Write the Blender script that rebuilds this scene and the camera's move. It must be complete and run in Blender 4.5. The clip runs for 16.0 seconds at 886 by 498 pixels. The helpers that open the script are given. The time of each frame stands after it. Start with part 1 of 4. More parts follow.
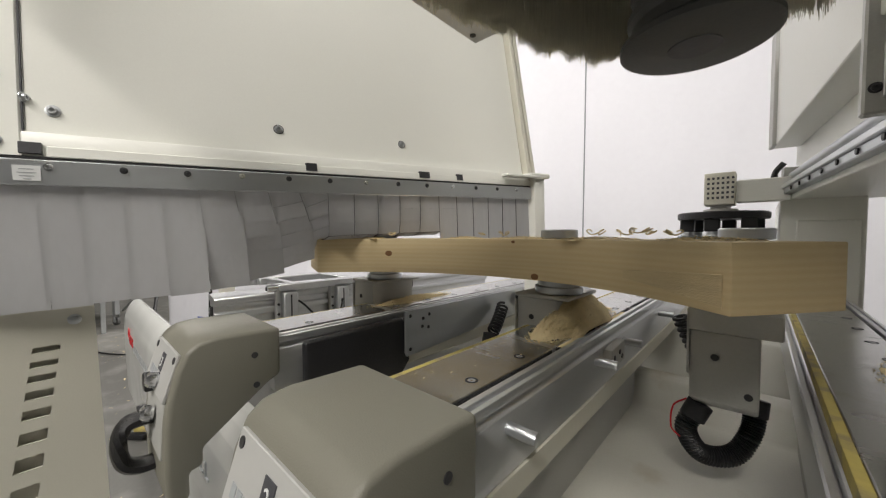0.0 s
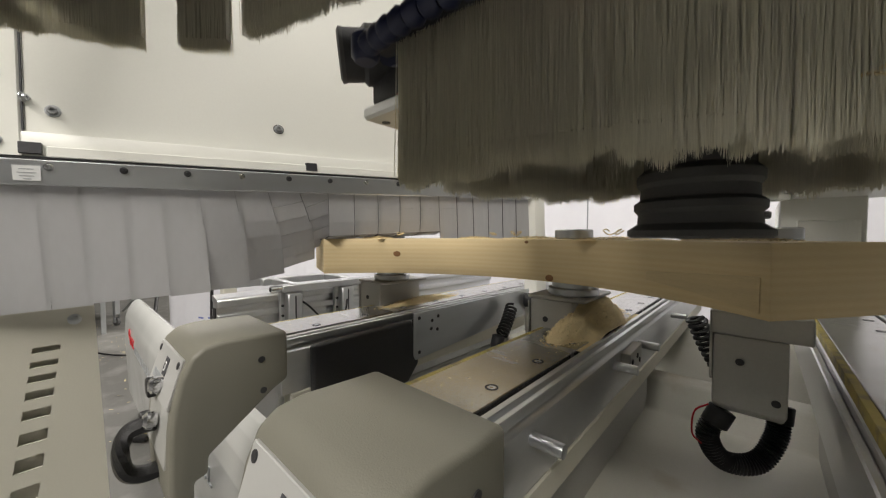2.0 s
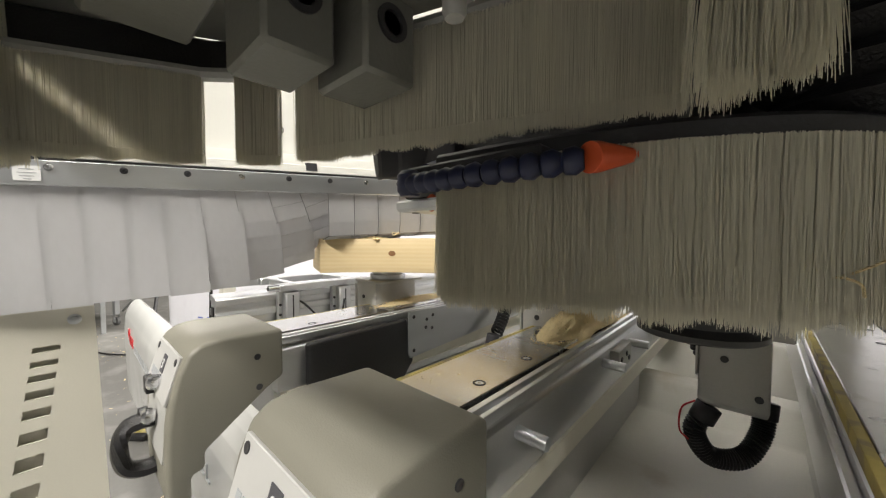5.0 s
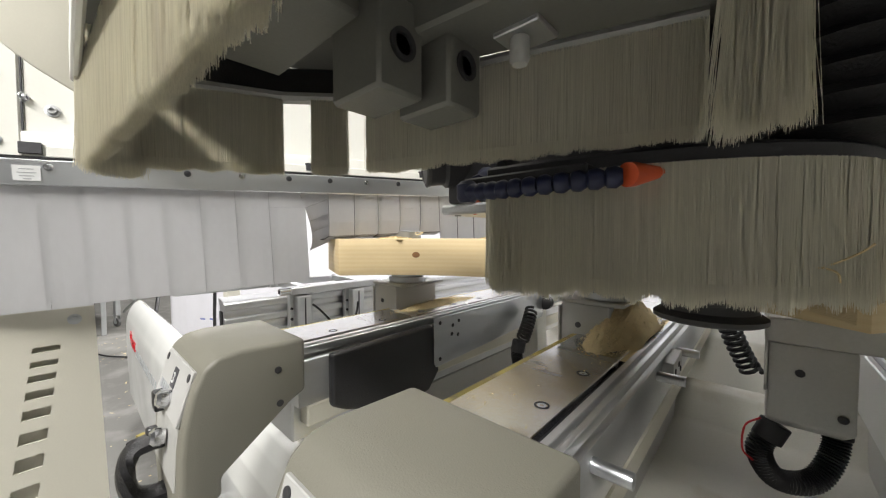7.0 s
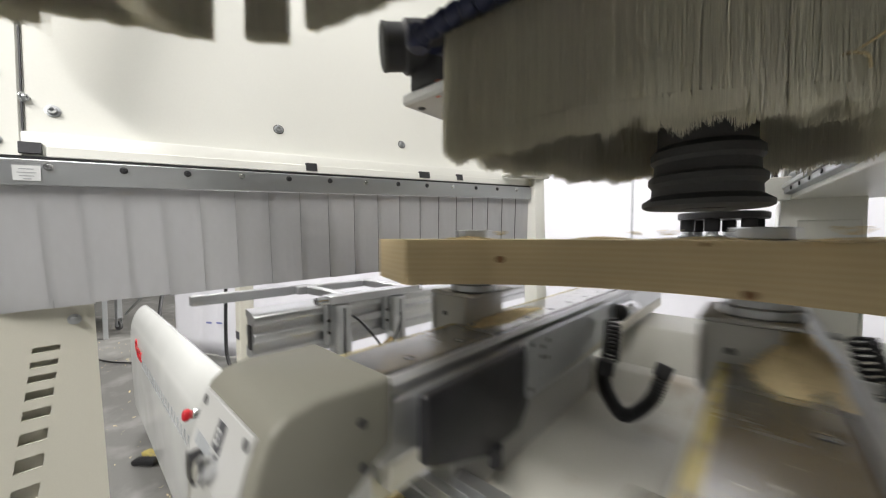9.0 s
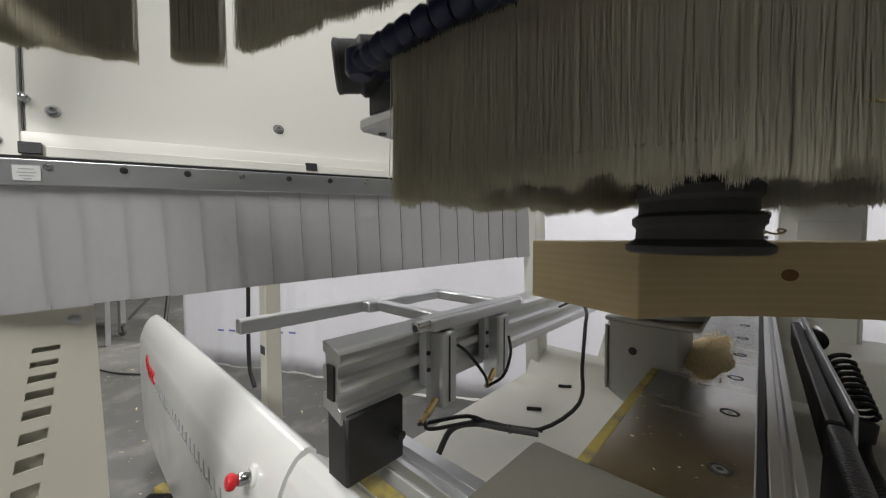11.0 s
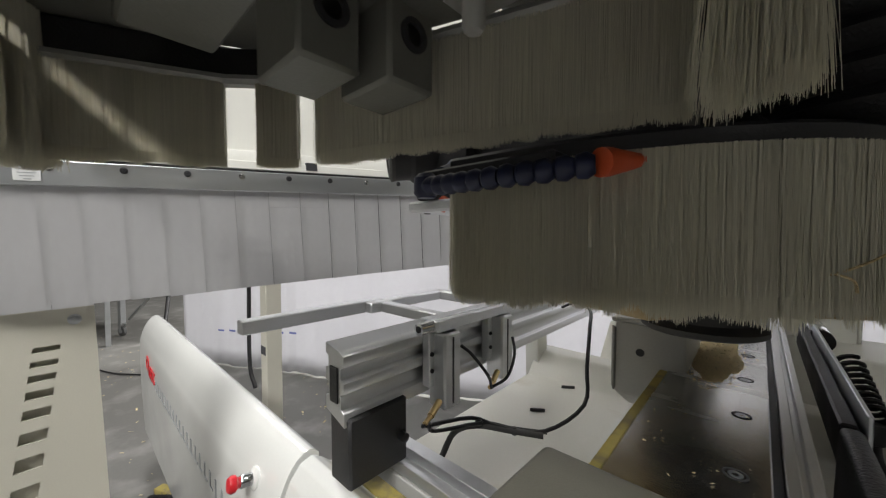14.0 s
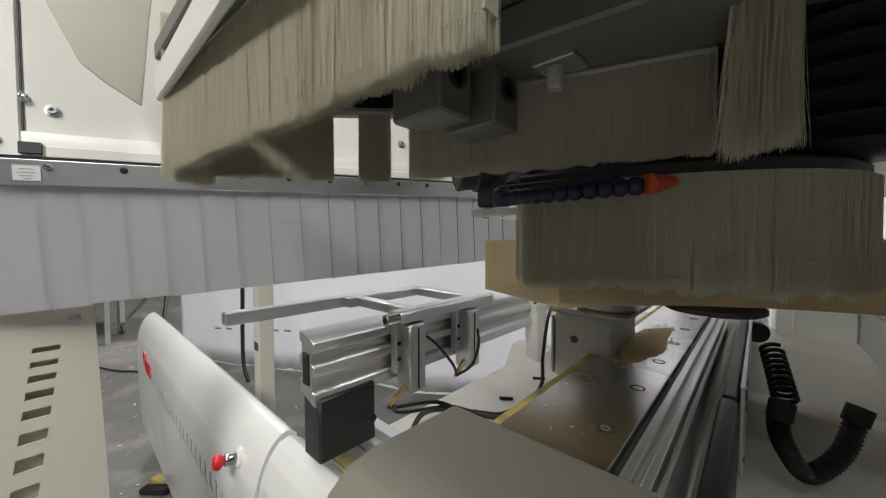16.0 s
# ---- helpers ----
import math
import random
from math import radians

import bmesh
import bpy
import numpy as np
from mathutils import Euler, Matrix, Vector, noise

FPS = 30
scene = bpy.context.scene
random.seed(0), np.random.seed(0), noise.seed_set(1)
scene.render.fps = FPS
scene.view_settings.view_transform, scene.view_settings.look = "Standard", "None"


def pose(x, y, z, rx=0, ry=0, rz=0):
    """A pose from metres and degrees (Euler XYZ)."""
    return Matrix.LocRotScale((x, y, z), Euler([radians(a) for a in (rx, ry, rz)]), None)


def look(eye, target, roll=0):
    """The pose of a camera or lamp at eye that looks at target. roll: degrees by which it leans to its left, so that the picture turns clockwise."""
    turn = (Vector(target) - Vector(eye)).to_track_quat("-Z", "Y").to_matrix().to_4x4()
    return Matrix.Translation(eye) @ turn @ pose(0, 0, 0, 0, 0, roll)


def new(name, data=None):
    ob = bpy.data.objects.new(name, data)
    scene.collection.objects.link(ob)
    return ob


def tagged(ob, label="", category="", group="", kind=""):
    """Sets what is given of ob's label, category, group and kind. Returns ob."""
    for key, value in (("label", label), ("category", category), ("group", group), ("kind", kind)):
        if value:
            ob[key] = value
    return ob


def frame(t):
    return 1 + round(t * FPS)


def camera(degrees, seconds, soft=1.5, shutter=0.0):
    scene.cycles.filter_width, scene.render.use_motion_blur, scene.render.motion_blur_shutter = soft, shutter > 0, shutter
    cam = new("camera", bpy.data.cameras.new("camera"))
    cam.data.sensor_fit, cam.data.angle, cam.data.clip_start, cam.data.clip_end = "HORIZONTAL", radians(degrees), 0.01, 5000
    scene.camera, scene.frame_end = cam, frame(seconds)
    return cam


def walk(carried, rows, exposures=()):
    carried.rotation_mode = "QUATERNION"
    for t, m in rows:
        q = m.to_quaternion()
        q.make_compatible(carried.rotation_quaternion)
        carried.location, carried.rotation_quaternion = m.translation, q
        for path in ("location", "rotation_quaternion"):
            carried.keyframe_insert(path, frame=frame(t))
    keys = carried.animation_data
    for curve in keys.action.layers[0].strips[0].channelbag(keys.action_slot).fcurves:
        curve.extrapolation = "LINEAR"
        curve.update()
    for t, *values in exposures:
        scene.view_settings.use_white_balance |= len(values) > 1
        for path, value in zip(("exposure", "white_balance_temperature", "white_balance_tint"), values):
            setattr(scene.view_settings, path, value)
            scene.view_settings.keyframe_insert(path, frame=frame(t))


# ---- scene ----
# x of the travelling gantry (camera, hood, curtain and head ride on it)
TRAVEL = [(0.0, .029), (0.5, .022), (1.0, .016), (1.5, .0), (2.5, .0), (3.5, .0), (4.0, .009), (4.2, .014), (4.7, .022), (5.2, .011), (5.8, -.010),
          (6.3, -.028), (6.5, -.039), (7.0, -.062), (7.5, -.062), (8.0, -.070), (8.5, -.097), (8.7, -.115), (8.8, -.151), (8.9, -.200), (9.0, -.270), (9.1, -.370),
          (9.2, -.472), (9.3, -.550), (9.5, -.605), (9.8, -.617), (11.3, -.617), (12.5, -.617), (13.0, -.633), (13.5, -.639), (14.0, -.626), (14.5, -.606),
          (15.0, -.588), (15.5, -.561), (16.0, -.536)]
# head on the gantry: seconds, distance across, height of the suction cup's rim
HEAD = [(0.0, .360, .158), (0.5, .336, .092), (0.8, .350, .034), (1.0, .355, .023), (1.5, .389, .021), (1.8, .392, .012), (2.1, .395, -.010), (2.4, .398, -.030),
        (2.7, .400, -.049), (3.0, .404, -.071), (3.3, .406, -.093), (3.5, .407, -.100), (4.2, .412, -.100), (5.2, .445, -.100), (6.3, .490, -.100), (7.0, .518, -.100),
        (7.2, .522, -.085), (7.3, .526, -.060), (7.5, .535, .000), (7.7, .545, .028), (8.0, .550, .033), (8.5, .553, .031), (8.8, .520, .030), (9.0, .449, .028),
        (9.2, .400, .028), (9.6, .385, .030), (10.6, .387, .010), (11.3, .392, -.038), (11.7, .400, -.062), (12.0, .405, -.080), (12.3, .412, -.097), (12.5, .415, -.100),
        (13.0, .418, -.100), (13.5, .430, -.100), (14.0, .458, -.100), (14.5, .498, -.100), (15.0, .530, -.100), (15.5, .558, -.100), (16.0, .583, -.100)]
EYE = 1.07


def glide(rows, t, k=1):
    """Value k of rows at t, smoothly between rows."""
    for a, b in zip(rows, rows[1:]):
        if a[0] <= t <= b[0]:
            return a[k] + (b[k] - a[k]) * (t - a[0]) / (b[0] - a[0])
    return rows[-1][k]


TIMES = sorted({r[0] for r in TRAVEL} | {r[0] for r in HEAD})

cam = camera(104.14, 16.0, soft=1.2, shutter=0.5)
walk(cam, [(t, pose(glide(TRAVEL, t), 0, EYE, 87.8, 0, 42.6)) for t in TIMES], exposures=[(0.0, -0.58, 6650, 10), (1.0, -0.46, 6700, 10), (2.0, -0.50, 6750, 10), (3.0, -0.30, 6750, 10), (4.2, 0.06, 6750, 10), (6.5, 0.24, 6550, 10), (7.0, 0.22, 6450, 10), (7.5, 0.14, 6450, 10), (8.5, 0.08, 6400, 10), (9.2, -0.16, 6400, 10), (11.3, -0.70, 6400, 10), (12.5, -0.70, 6400, 10), (14.0, -0.46, 6400, 10), (16.0, -0.60, 6400, 10)])

# ---- light: added, unseen area lamps at ceiling height ----
world = bpy.data.worlds.new("hall_light")
scene.world = world
world.use_nodes = True
world.node_tree.nodes["Background"].inputs[0].default_value = (0.86, 0.93, 1.0, 1)
world.node_tree.nodes["Background"].inputs[1].default_value = 0.06


def area_lamp(x, y, z, sx, sy, power):
    data = bpy.data.lights.new("added_area_light", "AREA")
    data.shape, data.size, data.size_y, data.energy, data.color = "RECTANGLE", sx, sy, power, (1.0, 0.97, 0.92)
    lamp = new("added_area_light", data)
    lamp.matrix_world = look((x, y, z), (x, y, 0))
    return lamp


# placed and powered by eye; the two at y 4.3 glow through the sheet
for lx, ly, lp in ((0.9, 0.3, 58), (0.5, -2.8, 380), (-2.4, -0.6, 85), (-2.6, 4.3, 1000), (1.8, 4.3, 260), (-5.5, 0.5, 140)):
    area_lamp(lx, ly, 4.1, 2.4, 0.5, lp)


# ---- materials ----
def material(name, color, rough=0.5, metal=0.0, vary=0.08, scale=8.0, bump=0.0, fine=120.0, stretch=(1, 1, 1), spots=None, coat=0.0):
    m = bpy.data.materials.new(name)
    m.use_nodes = True
    n, l = m.node_tree.nodes, m.node_tree.links
    p = n["Principled BSDF"]
    p.inputs["Roughness"].default_value, p.inputs["Metallic"].default_value = rough, metal
    p.inputs["Coat Weight"].default_value = coat
    tc, mp = n.new("ShaderNodeTexCoord"), n.new("ShaderNodeMapping")
    mp.inputs["Scale"].default_value = stretch
    l.new(tc.outputs["Object"], mp.inputs[0])
    big, small = n.new("ShaderNodeTexNoise"), n.new("ShaderNodeTexNoise")
    big.inputs["Scale"].default_value, small.inputs["Scale"].default_value = scale, fine
    big.inputs["Detail"].default_value = 5
    l.new(mp.outputs[0], big.inputs[0]), l.new(mp.outputs[0], small.inputs[0])
    mix = n.new("ShaderNodeMix")
    mix.data_type = "RGBA"
    mix.inputs[6].default_value = (*[c * (1 - vary) for c in color], 1)
    mix.inputs[7].default_value = (*[min(1, c * (1 + vary)) for c in color], 1)
    l.new(big.outputs[0], mix.inputs[0])
    last = mix.outputs[2]
    mix2 = n.new("ShaderNodeMix")
    mix2.data_type, mix2.blend_type = "RGBA", "MULTIPLY"
    mix2.inputs[0].default_value = vary
    l.new(last, mix2.inputs[6]), l.new(small.outputs[0], mix2.inputs[7])
    last = mix2.outputs[2]
    if spots:
        sc, sp_color, lo, hi = spots
        sp, ramp, mx = n.new("ShaderNodeTexNoise"), n.new("ShaderNodeMapRange"), n.new("ShaderNodeMix")
        sp.inputs["Scale"].default_value, sp.inputs["Detail"].default_value = sc, 7
        l.new(tc.outputs["Object"], sp.inputs[0])
        ramp.inputs[1].default_value, ramp.inputs[2].default_value = lo, hi
        l.new(sp.outputs[0], ramp.inputs[0])
        mx.data_type = "RGBA"
        mx.inputs[7].default_value = (*sp_color, 1)
        l.new(ramp.outputs[0], mx.inputs[0]), l.new(last, mx.inputs[6])
        last = mx.outputs[2]
    l.new(last, p.inputs["Base Color"])
    rr = n.new("ShaderNodeMapRange")
    rr.inputs[3].default_value, rr.inputs[4].default_value = max(0.03, rough - 0.12), min(1, rough + 0.12)
    l.new(big.outputs[0], rr.inputs[0]), l.new(rr.outputs[0], p.inputs["Roughness"])
    if bump:
        b = n.new("ShaderNodeBump")
        b.inputs["Strength"].default_value, b.inputs["Distance"].default_value = bump, 0.002
        l.new(small.outputs[0], b.inputs["Height"]), l.new(b.outputs[0], p.inputs["Normal"])
    return m


def wood_material():
    m = material("pine", (0.72, 0.575, 0.335), 0.55, 0, 0.10, 3.0, 0.12, 60, (2, 2, 22))
    n, l = m.node_tree.nodes, m.node_tree.links
    tc = n["Texture Coordinate"]
    mp, w = n.new("ShaderNodeMapping"), n.new("ShaderNodeTexWave")
    mp.inputs["Scale"].default_value = (1.2, 1.2, 16)
    w.inputs["Scale"].default_value, w.inputs["Distortion"].default_value, w.inputs["Detail"].default_value, w.inputs["Detail Scale"].default_value = 2.2, 6.0, 3.0, 0.7
    w.bands_direction = "Z"
    l.new(tc.outputs["Object"], mp.inputs[0]), l.new(mp.outputs[0], w.inputs[0])
    p = n["Principled BSDF"]
    base = p.inputs["Base Color"].links[0].from_socket
    mx = n.new("ShaderNodeMix")
    mx.data_type = "RGBA"
    mx.inputs[7].default_value = (0.55, 0.37, 0.17, 1)
    f = n.new("ShaderNodeMath")
    f.operation = "MULTIPLY"
    f.inputs[1].default_value = 0.20
    l.new(w.outputs["Fac"], f.inputs[0]), l.new(f.outputs[0], mx.inputs[0]), l.new(base, mx.inputs[6]), l.new(mx.outputs[2], p.inputs["Base Color"])
    return m


CREAM = material("cream_paint", (0.66, 0.64, 0.55), 0.45, 0, 0.05, 3, 0.05, 400)
BED = material("bed_paint", (0.60, 0.59, 0.53), 0.45, 0, 0.08, 3, 0.06, 300, spots=(6, (0.40, 0.34, 0.24), 0.6, 0.8))
WHITE = material("white_paint", (0.80, 0.80, 0.75), 0.42, 0, 0.04, 2.5, 0.04, 300)
GLOSS = material("gloss_white_cover", (0.80, 0.81, 0.79), 0.20, 0, 0.04, 3, 0.03, 200, coat=0.5)
COVER = material("textured_beige_plastic", (0.205, 0.198, 0.163), 0.5, 0, 0.07, 5, 0.2, 700)
STEEL = material("zinc_steel", (0.58, 0.60, 0.62), 0.34, 0.9, 0.10, 5, 0.05, 200, (1, 1, 8))
ALU = material("aluminium", (0.66, 0.67, 0.68), 0.34, 0.85, 0.10, 6, 0.05, 150, (6, 1, 6))
PLATE = material("ground_steel_top", (0.58, 0.58, 0.57), 0.24, 1.0, 0.12, 7, 0.08, 200, (1, 4, 1), spots=(16, (0.40, 0.35, 0.26), 0.60, 0.8))
CAST = material("grey_cast_metal", (0.48, 0.48, 0.46), 0.45, 0.1, 0.10, 8, 0.15, 300)
# darker than CAST: puts the shade under the head's roof into the colour
CAST_SHADED = material("shaded_grey_unit", (0.20, 0.20, 0.18), 0.5, 0.2, 0.10, 8, 0.12, 300)
DARK = material("dark_metal", (0.045, 0.045, 0.05), 0.5, 0.2, 0.2, 12, 0.15, 300)
BLACK = material("black_plastic", (0.014, 0.014, 0.016), 0.42, 0, 0.25, 20, 0.5, 420)
RUBBER = material("grey_rubber", (0.085, 0.085, 0.085), 0.62, 0, 0.2, 14, 0.15, 300)
CHROME = material("chrome", (0.75, 0.76, 0.78), 0.12, 1.0, 0.03)
RED = material("red_plastic", (0.62, 0.02, 0.03), 0.32, 0, 0.06)
ORANGE = material("orange_plastic", (0.66, 0.10, 0.03), 0.45, 0, 0.06)
BLUE = material("navy_plastic", (0.013, 0.018, 0.055), 0.42, 0, 0.1)
YELLOW = material("yellow_tape", (0.50, 0.41, 0.12), 0.6, 0, 0.2, 20, spots=(30, (0.30, 0.25, 0.12), 0.5, 0.6))
INK = material("dark_print", (0.06, 0.06, 0.07), 0.5, 0, 0.05)
GREYINK = material("grey_print", (0.36, 0.38, 0.40), 0.5, 0, 0.05)
BLUEINK = material("blue_print", (0.16, 0.20, 0.50), 0.6, 0, 0.05)
LABELGREY = material("pale_grey_plate", (0.46, 0.46, 0.45), 0.45, 0, 0.05)
# rim colour for black strip edges, with the strips' overlap shadow painted in
STRIPEDGE = material("dark_rim_and_shade", (0.05, 0.05, 0.052), 0.6, 0, 0.1)
LABEL = material("paper_label", (0.75, 0.76, 0.76), 0.5, 0, 0.04)
STRIP = material("grey_vinyl_strip", (0.62, 0.62, 0.63), 0.36, 0, 0.07, 6, 0.06, 90, (1, 1, 0.4), spots=(14, (0.36, 0.36, 0.35), 0.66, 0.8))
BRISTLE = material("nylon_bristle", (0.93, 0.88, 0.76), 0.6, 0, 0.12, 55, 0.2, 420, (1, 1, 0.05))
DUST = material("pine_sawdust", (0.92, 0.76, 0.45), 0.95, 0, 0.1, 60, 1.0, 900)
FLOOR = material("worn_concrete", (0.15, 0.148, 0.14), 0.5, 0, 0.16, 1.6, 0.10, 60, spots=(5, (0.25, 0.245, 0.235), 0.5, 0.72))
SHEET = material("white_plastic_sheet", (0.82, 0.82, 0.85), 0.55, 0, 0.04, 1.2, 0.05, 30)
HALL = material("hall_wall", (0.34, 0.34, 0.34), 0.8, 0, 0.06, 0.6, 0.05, 20)
TIMBER = material("pallet_timber", (0.42, 0.30, 0.16), 0.7, 0, 0.15, 10)
PINE = wood_material()


def translucent(m, share):
    """Lets light through a thin sheet."""
    n, l = m.node_tree.nodes, m.node_tree.links
    p, out = n["Principled BSDF"], n["Material Output"]
    tr, mx = n.new("ShaderNodeBsdfTranslucent"), n.new("ShaderNodeMixShader")
    mx.inputs[0].default_value = share
    l.new(p.inputs["Base Color"].links[0].from_socket, tr.inputs[0])
    l.new(p.outputs[0], mx.inputs[1]), l.new(tr.outputs[0], mx.inputs[2]), l.new(mx.outputs[0], out.inputs[0])


translucent(SHEET, 0.5)
translucent(BRISTLE, 0.36)


def uneven_islands(m, lo, hi):
    """Every loose piece of a mesh a little lighter or darker than the next."""
    n, l = m.node_tree.nodes, m.node_tree.links
    p = n["Principled BSDF"]
    base = p.inputs["Base Color"].links[0].from_socket
    geo, rng, mul = n.new("ShaderNodeNewGeometry"), n.new("ShaderNodeMapRange"), n.new("ShaderNodeMix")
    rng.inputs[3].default_value, rng.inputs[4].default_value = lo, hi
    mul.data_type, mul.blend_type = "RGBA", "MULTIPLY"
    mul.inputs[0].default_value = 1.0
    l.new(geo.outputs["Random Per Island"], rng.inputs[0]), l.new(base, mul.inputs[6]), l.new(rng.outputs[0], mul.inputs[7]), l.new(mul.outputs[2], p.inputs["Base Color"])


uneven_islands(BRISTLE, 0.82, 1.06)
uneven_islands(DUST, 0.75, 1.1)
translucent(STRIP, 0.42)


# ---- mesh helpers ----
def part(name, bm, mat, parent=None, label="", smooth=False, kind=""):
    me = bpy.data.meshes.new(name)
    bm.to_mesh(me)
    bm.free()
    for m in (mat if isinstance(mat, (list, tuple)) else [mat]):
        me.materials.append(m)
    if smooth:
        me.polygons.foreach_set("use_smooth", [True] * len(me.polygons))
        me.set_sharp_from_angle(angle=radians(40))
    ob = new(name, me)
    if parent:
        ob.parent = parent
    return tagged(ob, label, kind=kind)


def thing(name, label, category, group="", m=None, kind=""):
    ob = new(name)
    ob.empty_display_size = 0.05
    if m:
        ob.matrix_world = m
    return tagged(ob, label, category, group, kind)


def box(x0, x1, y0, y1, z0, z1, bev=0.002, seg=1, m=None):
    bm = bmesh.new()
    bmesh.ops.create_cube(bm, size=1)
    for v in bm.verts:
        v.co = Vector(((x0 + x1) / 2 + v.co.x * (x1 - x0), (y0 + y1) / 2 + v.co.y * (y1 - y0), (z0 + z1) / 2 + v.co.z * (z1 - z0)))
    if bev:
        bmesh.ops.bevel(bm, geom=bm.edges[:], offset=bev, segments=seg, affect="EDGES", profile=0.5)
    if m:
        bm.transform(m)
    return bm


def join(*bms):
    out = bms[0]
    for b in bms[1:]:
        me = bpy.data.meshes.new("join")
        b.to_mesh(me)
        b.free()
        out.from_mesh(me)
        bpy.data.meshes.remove(me)
    return out


def prism(poly, a0, a1, axis="x", bev=0.003, seg=2):
    """A polygon pushed along an axis: for x the polygon is (y, z), for y (x, z), for z (x, y)."""
    bm = bmesh.new()

    def at(p, a):
        return {"x": (a, p[0], p[1]), "y": (p[0], a, p[1]), "z": (p[0], p[1], a)}[axis]
    lo, hi = [bm.verts.new(at(p, a0)) for p in poly], [bm.verts.new(at(p, a1)) for p in poly]
    bm.faces.new(lo), bm.faces.new(hi[::-1])
    for i in range(len(poly)):
        j = (i + 1) % len(poly)
        bm.faces.new((lo[i], hi[i], hi[j], lo[j]))
    bmesh.ops.recalc_face_normals(bm, faces=bm.faces[:])
    if bev:
        bmesh.ops.bevel(bm, geom=bm.edges[:], offset=bev, segments=seg, affect="EDGES", profile=0.5, clamp_overlap=True)
    return bm


def rod(a, b, r, seg=20, r2=None, bev=0.0):
    a, b = Vector(a), Vector(b)
    bm = bmesh.new()
    bmesh.ops.create_cone(bm, cap_ends=True, segments=seg, radius1=r, radius2=r if r2 is None else r2, depth=(b - a).length)
    if bev:
        rim = [e for e in bm.edges if abs(e.verts[0].co.z - e.verts[1].co.z) < 1e-6]
        bmesh.ops.bevel(bm, geom=rim, offset=bev, segments=2, affect="EDGES", profile=0.5)
    bm.transform(Matrix.Translation((a + b) / 2) @ (b - a).to_track_quat("Z", "Y").to_matrix().to_4x4())
    return bm


def turned(profile, seg=40, m=None):
    """A turned body: rows of (radius, z), closed at both ends."""
    bm = bmesh.new()
    rings = [[bm.verts.new((r * math.cos(2 * math.pi * i / seg), r * math.sin(2 * math.pi * i / seg), z)) for i in range(seg)] for r, z in profile]
    for a, b in zip(rings, rings[1:]):
        for i in range(seg):
            bm.faces.new((a[i], a[(i + 1) % seg], b[(i + 1) % seg], b[i]))
    bm.faces.new(rings[0][::-1]), bm.faces.new(rings[-1])
    bmesh.ops.recalc_face_normals(bm, faces=bm.faces[:])
    if m:
        bm.transform(m)
    return bm


def curve_points(pts, n):
    """n points on a smooth line through pts."""
    P = [Vector(p) for p in pts]
    P = [2 * P[0] - P[1]] + P + [2 * P[-1] - P[-2]]
    out = []
    for k in range(n + 1):
        u = k / n * (len(P) - 3)
        i = min(int(u), len(P) - 4)
        t = u - i
        a, b, c, d = P[i:i + 4]
        out.append(0.5 * (2 * b + (c - a) * t + (2 * a - 5 * b + 4 * c - d) * t * t + (3 * b - a - 3 * c + d) * t ** 3))
    return out


def tube(pts, r, n=40, seg=10, rib=0.0):
    """A hose through pts; rib: depth of its corrugation."""
    line = curve_points(pts, n)
    bm = bmesh.new()
    rings, up = [], Vector((0.31, 0.2, 0.93))
    for i, p in enumerate(line):
        d = (line[min(i + 1, n)] - line[max(i - 1, 0)]).normalized()
        side = d.cross(up).normalized()
        top = side.cross(d)
        rr = r - rib * (i % 2)
        rings.append([bm.verts.new(p + rr * (math.cos(2 * math.pi * k / seg) * side + math.sin(2 * math.pi * k / seg) * top)) for k in range(seg)])
    for a, b in zip(rings, rings[1:]):
        for k in range(seg):
            bm.faces.new((a[k], a[(k + 1) % seg], b[(k + 1) % seg], b[k]))
    bm.faces.new(rings[0]), bm.faces.new(rings[-1][::-1])
    bmesh.ops.recalc_face_normals(bm, faces=bm.faces[:])
    return bm


def coil(pts, R, r, turns, seg=6):
    """A spiral hose wound round the line through pts."""
    n = turns * 14
    line = curve_points(pts, n)
    out = []
    for i, p in enumerate(line):
        d = (line[min(i + 1, n)] - line[max(i - 1, 0)]).normalized()
        s = d.cross(Vector((0.3, 0.9, 0.2))).normalized()
        a = 2 * math.pi * i / 14
        out.append(p + R * (math.cos(a) * s + math.sin(a) * d.cross(s)))
    return tube(out, r, n, seg)


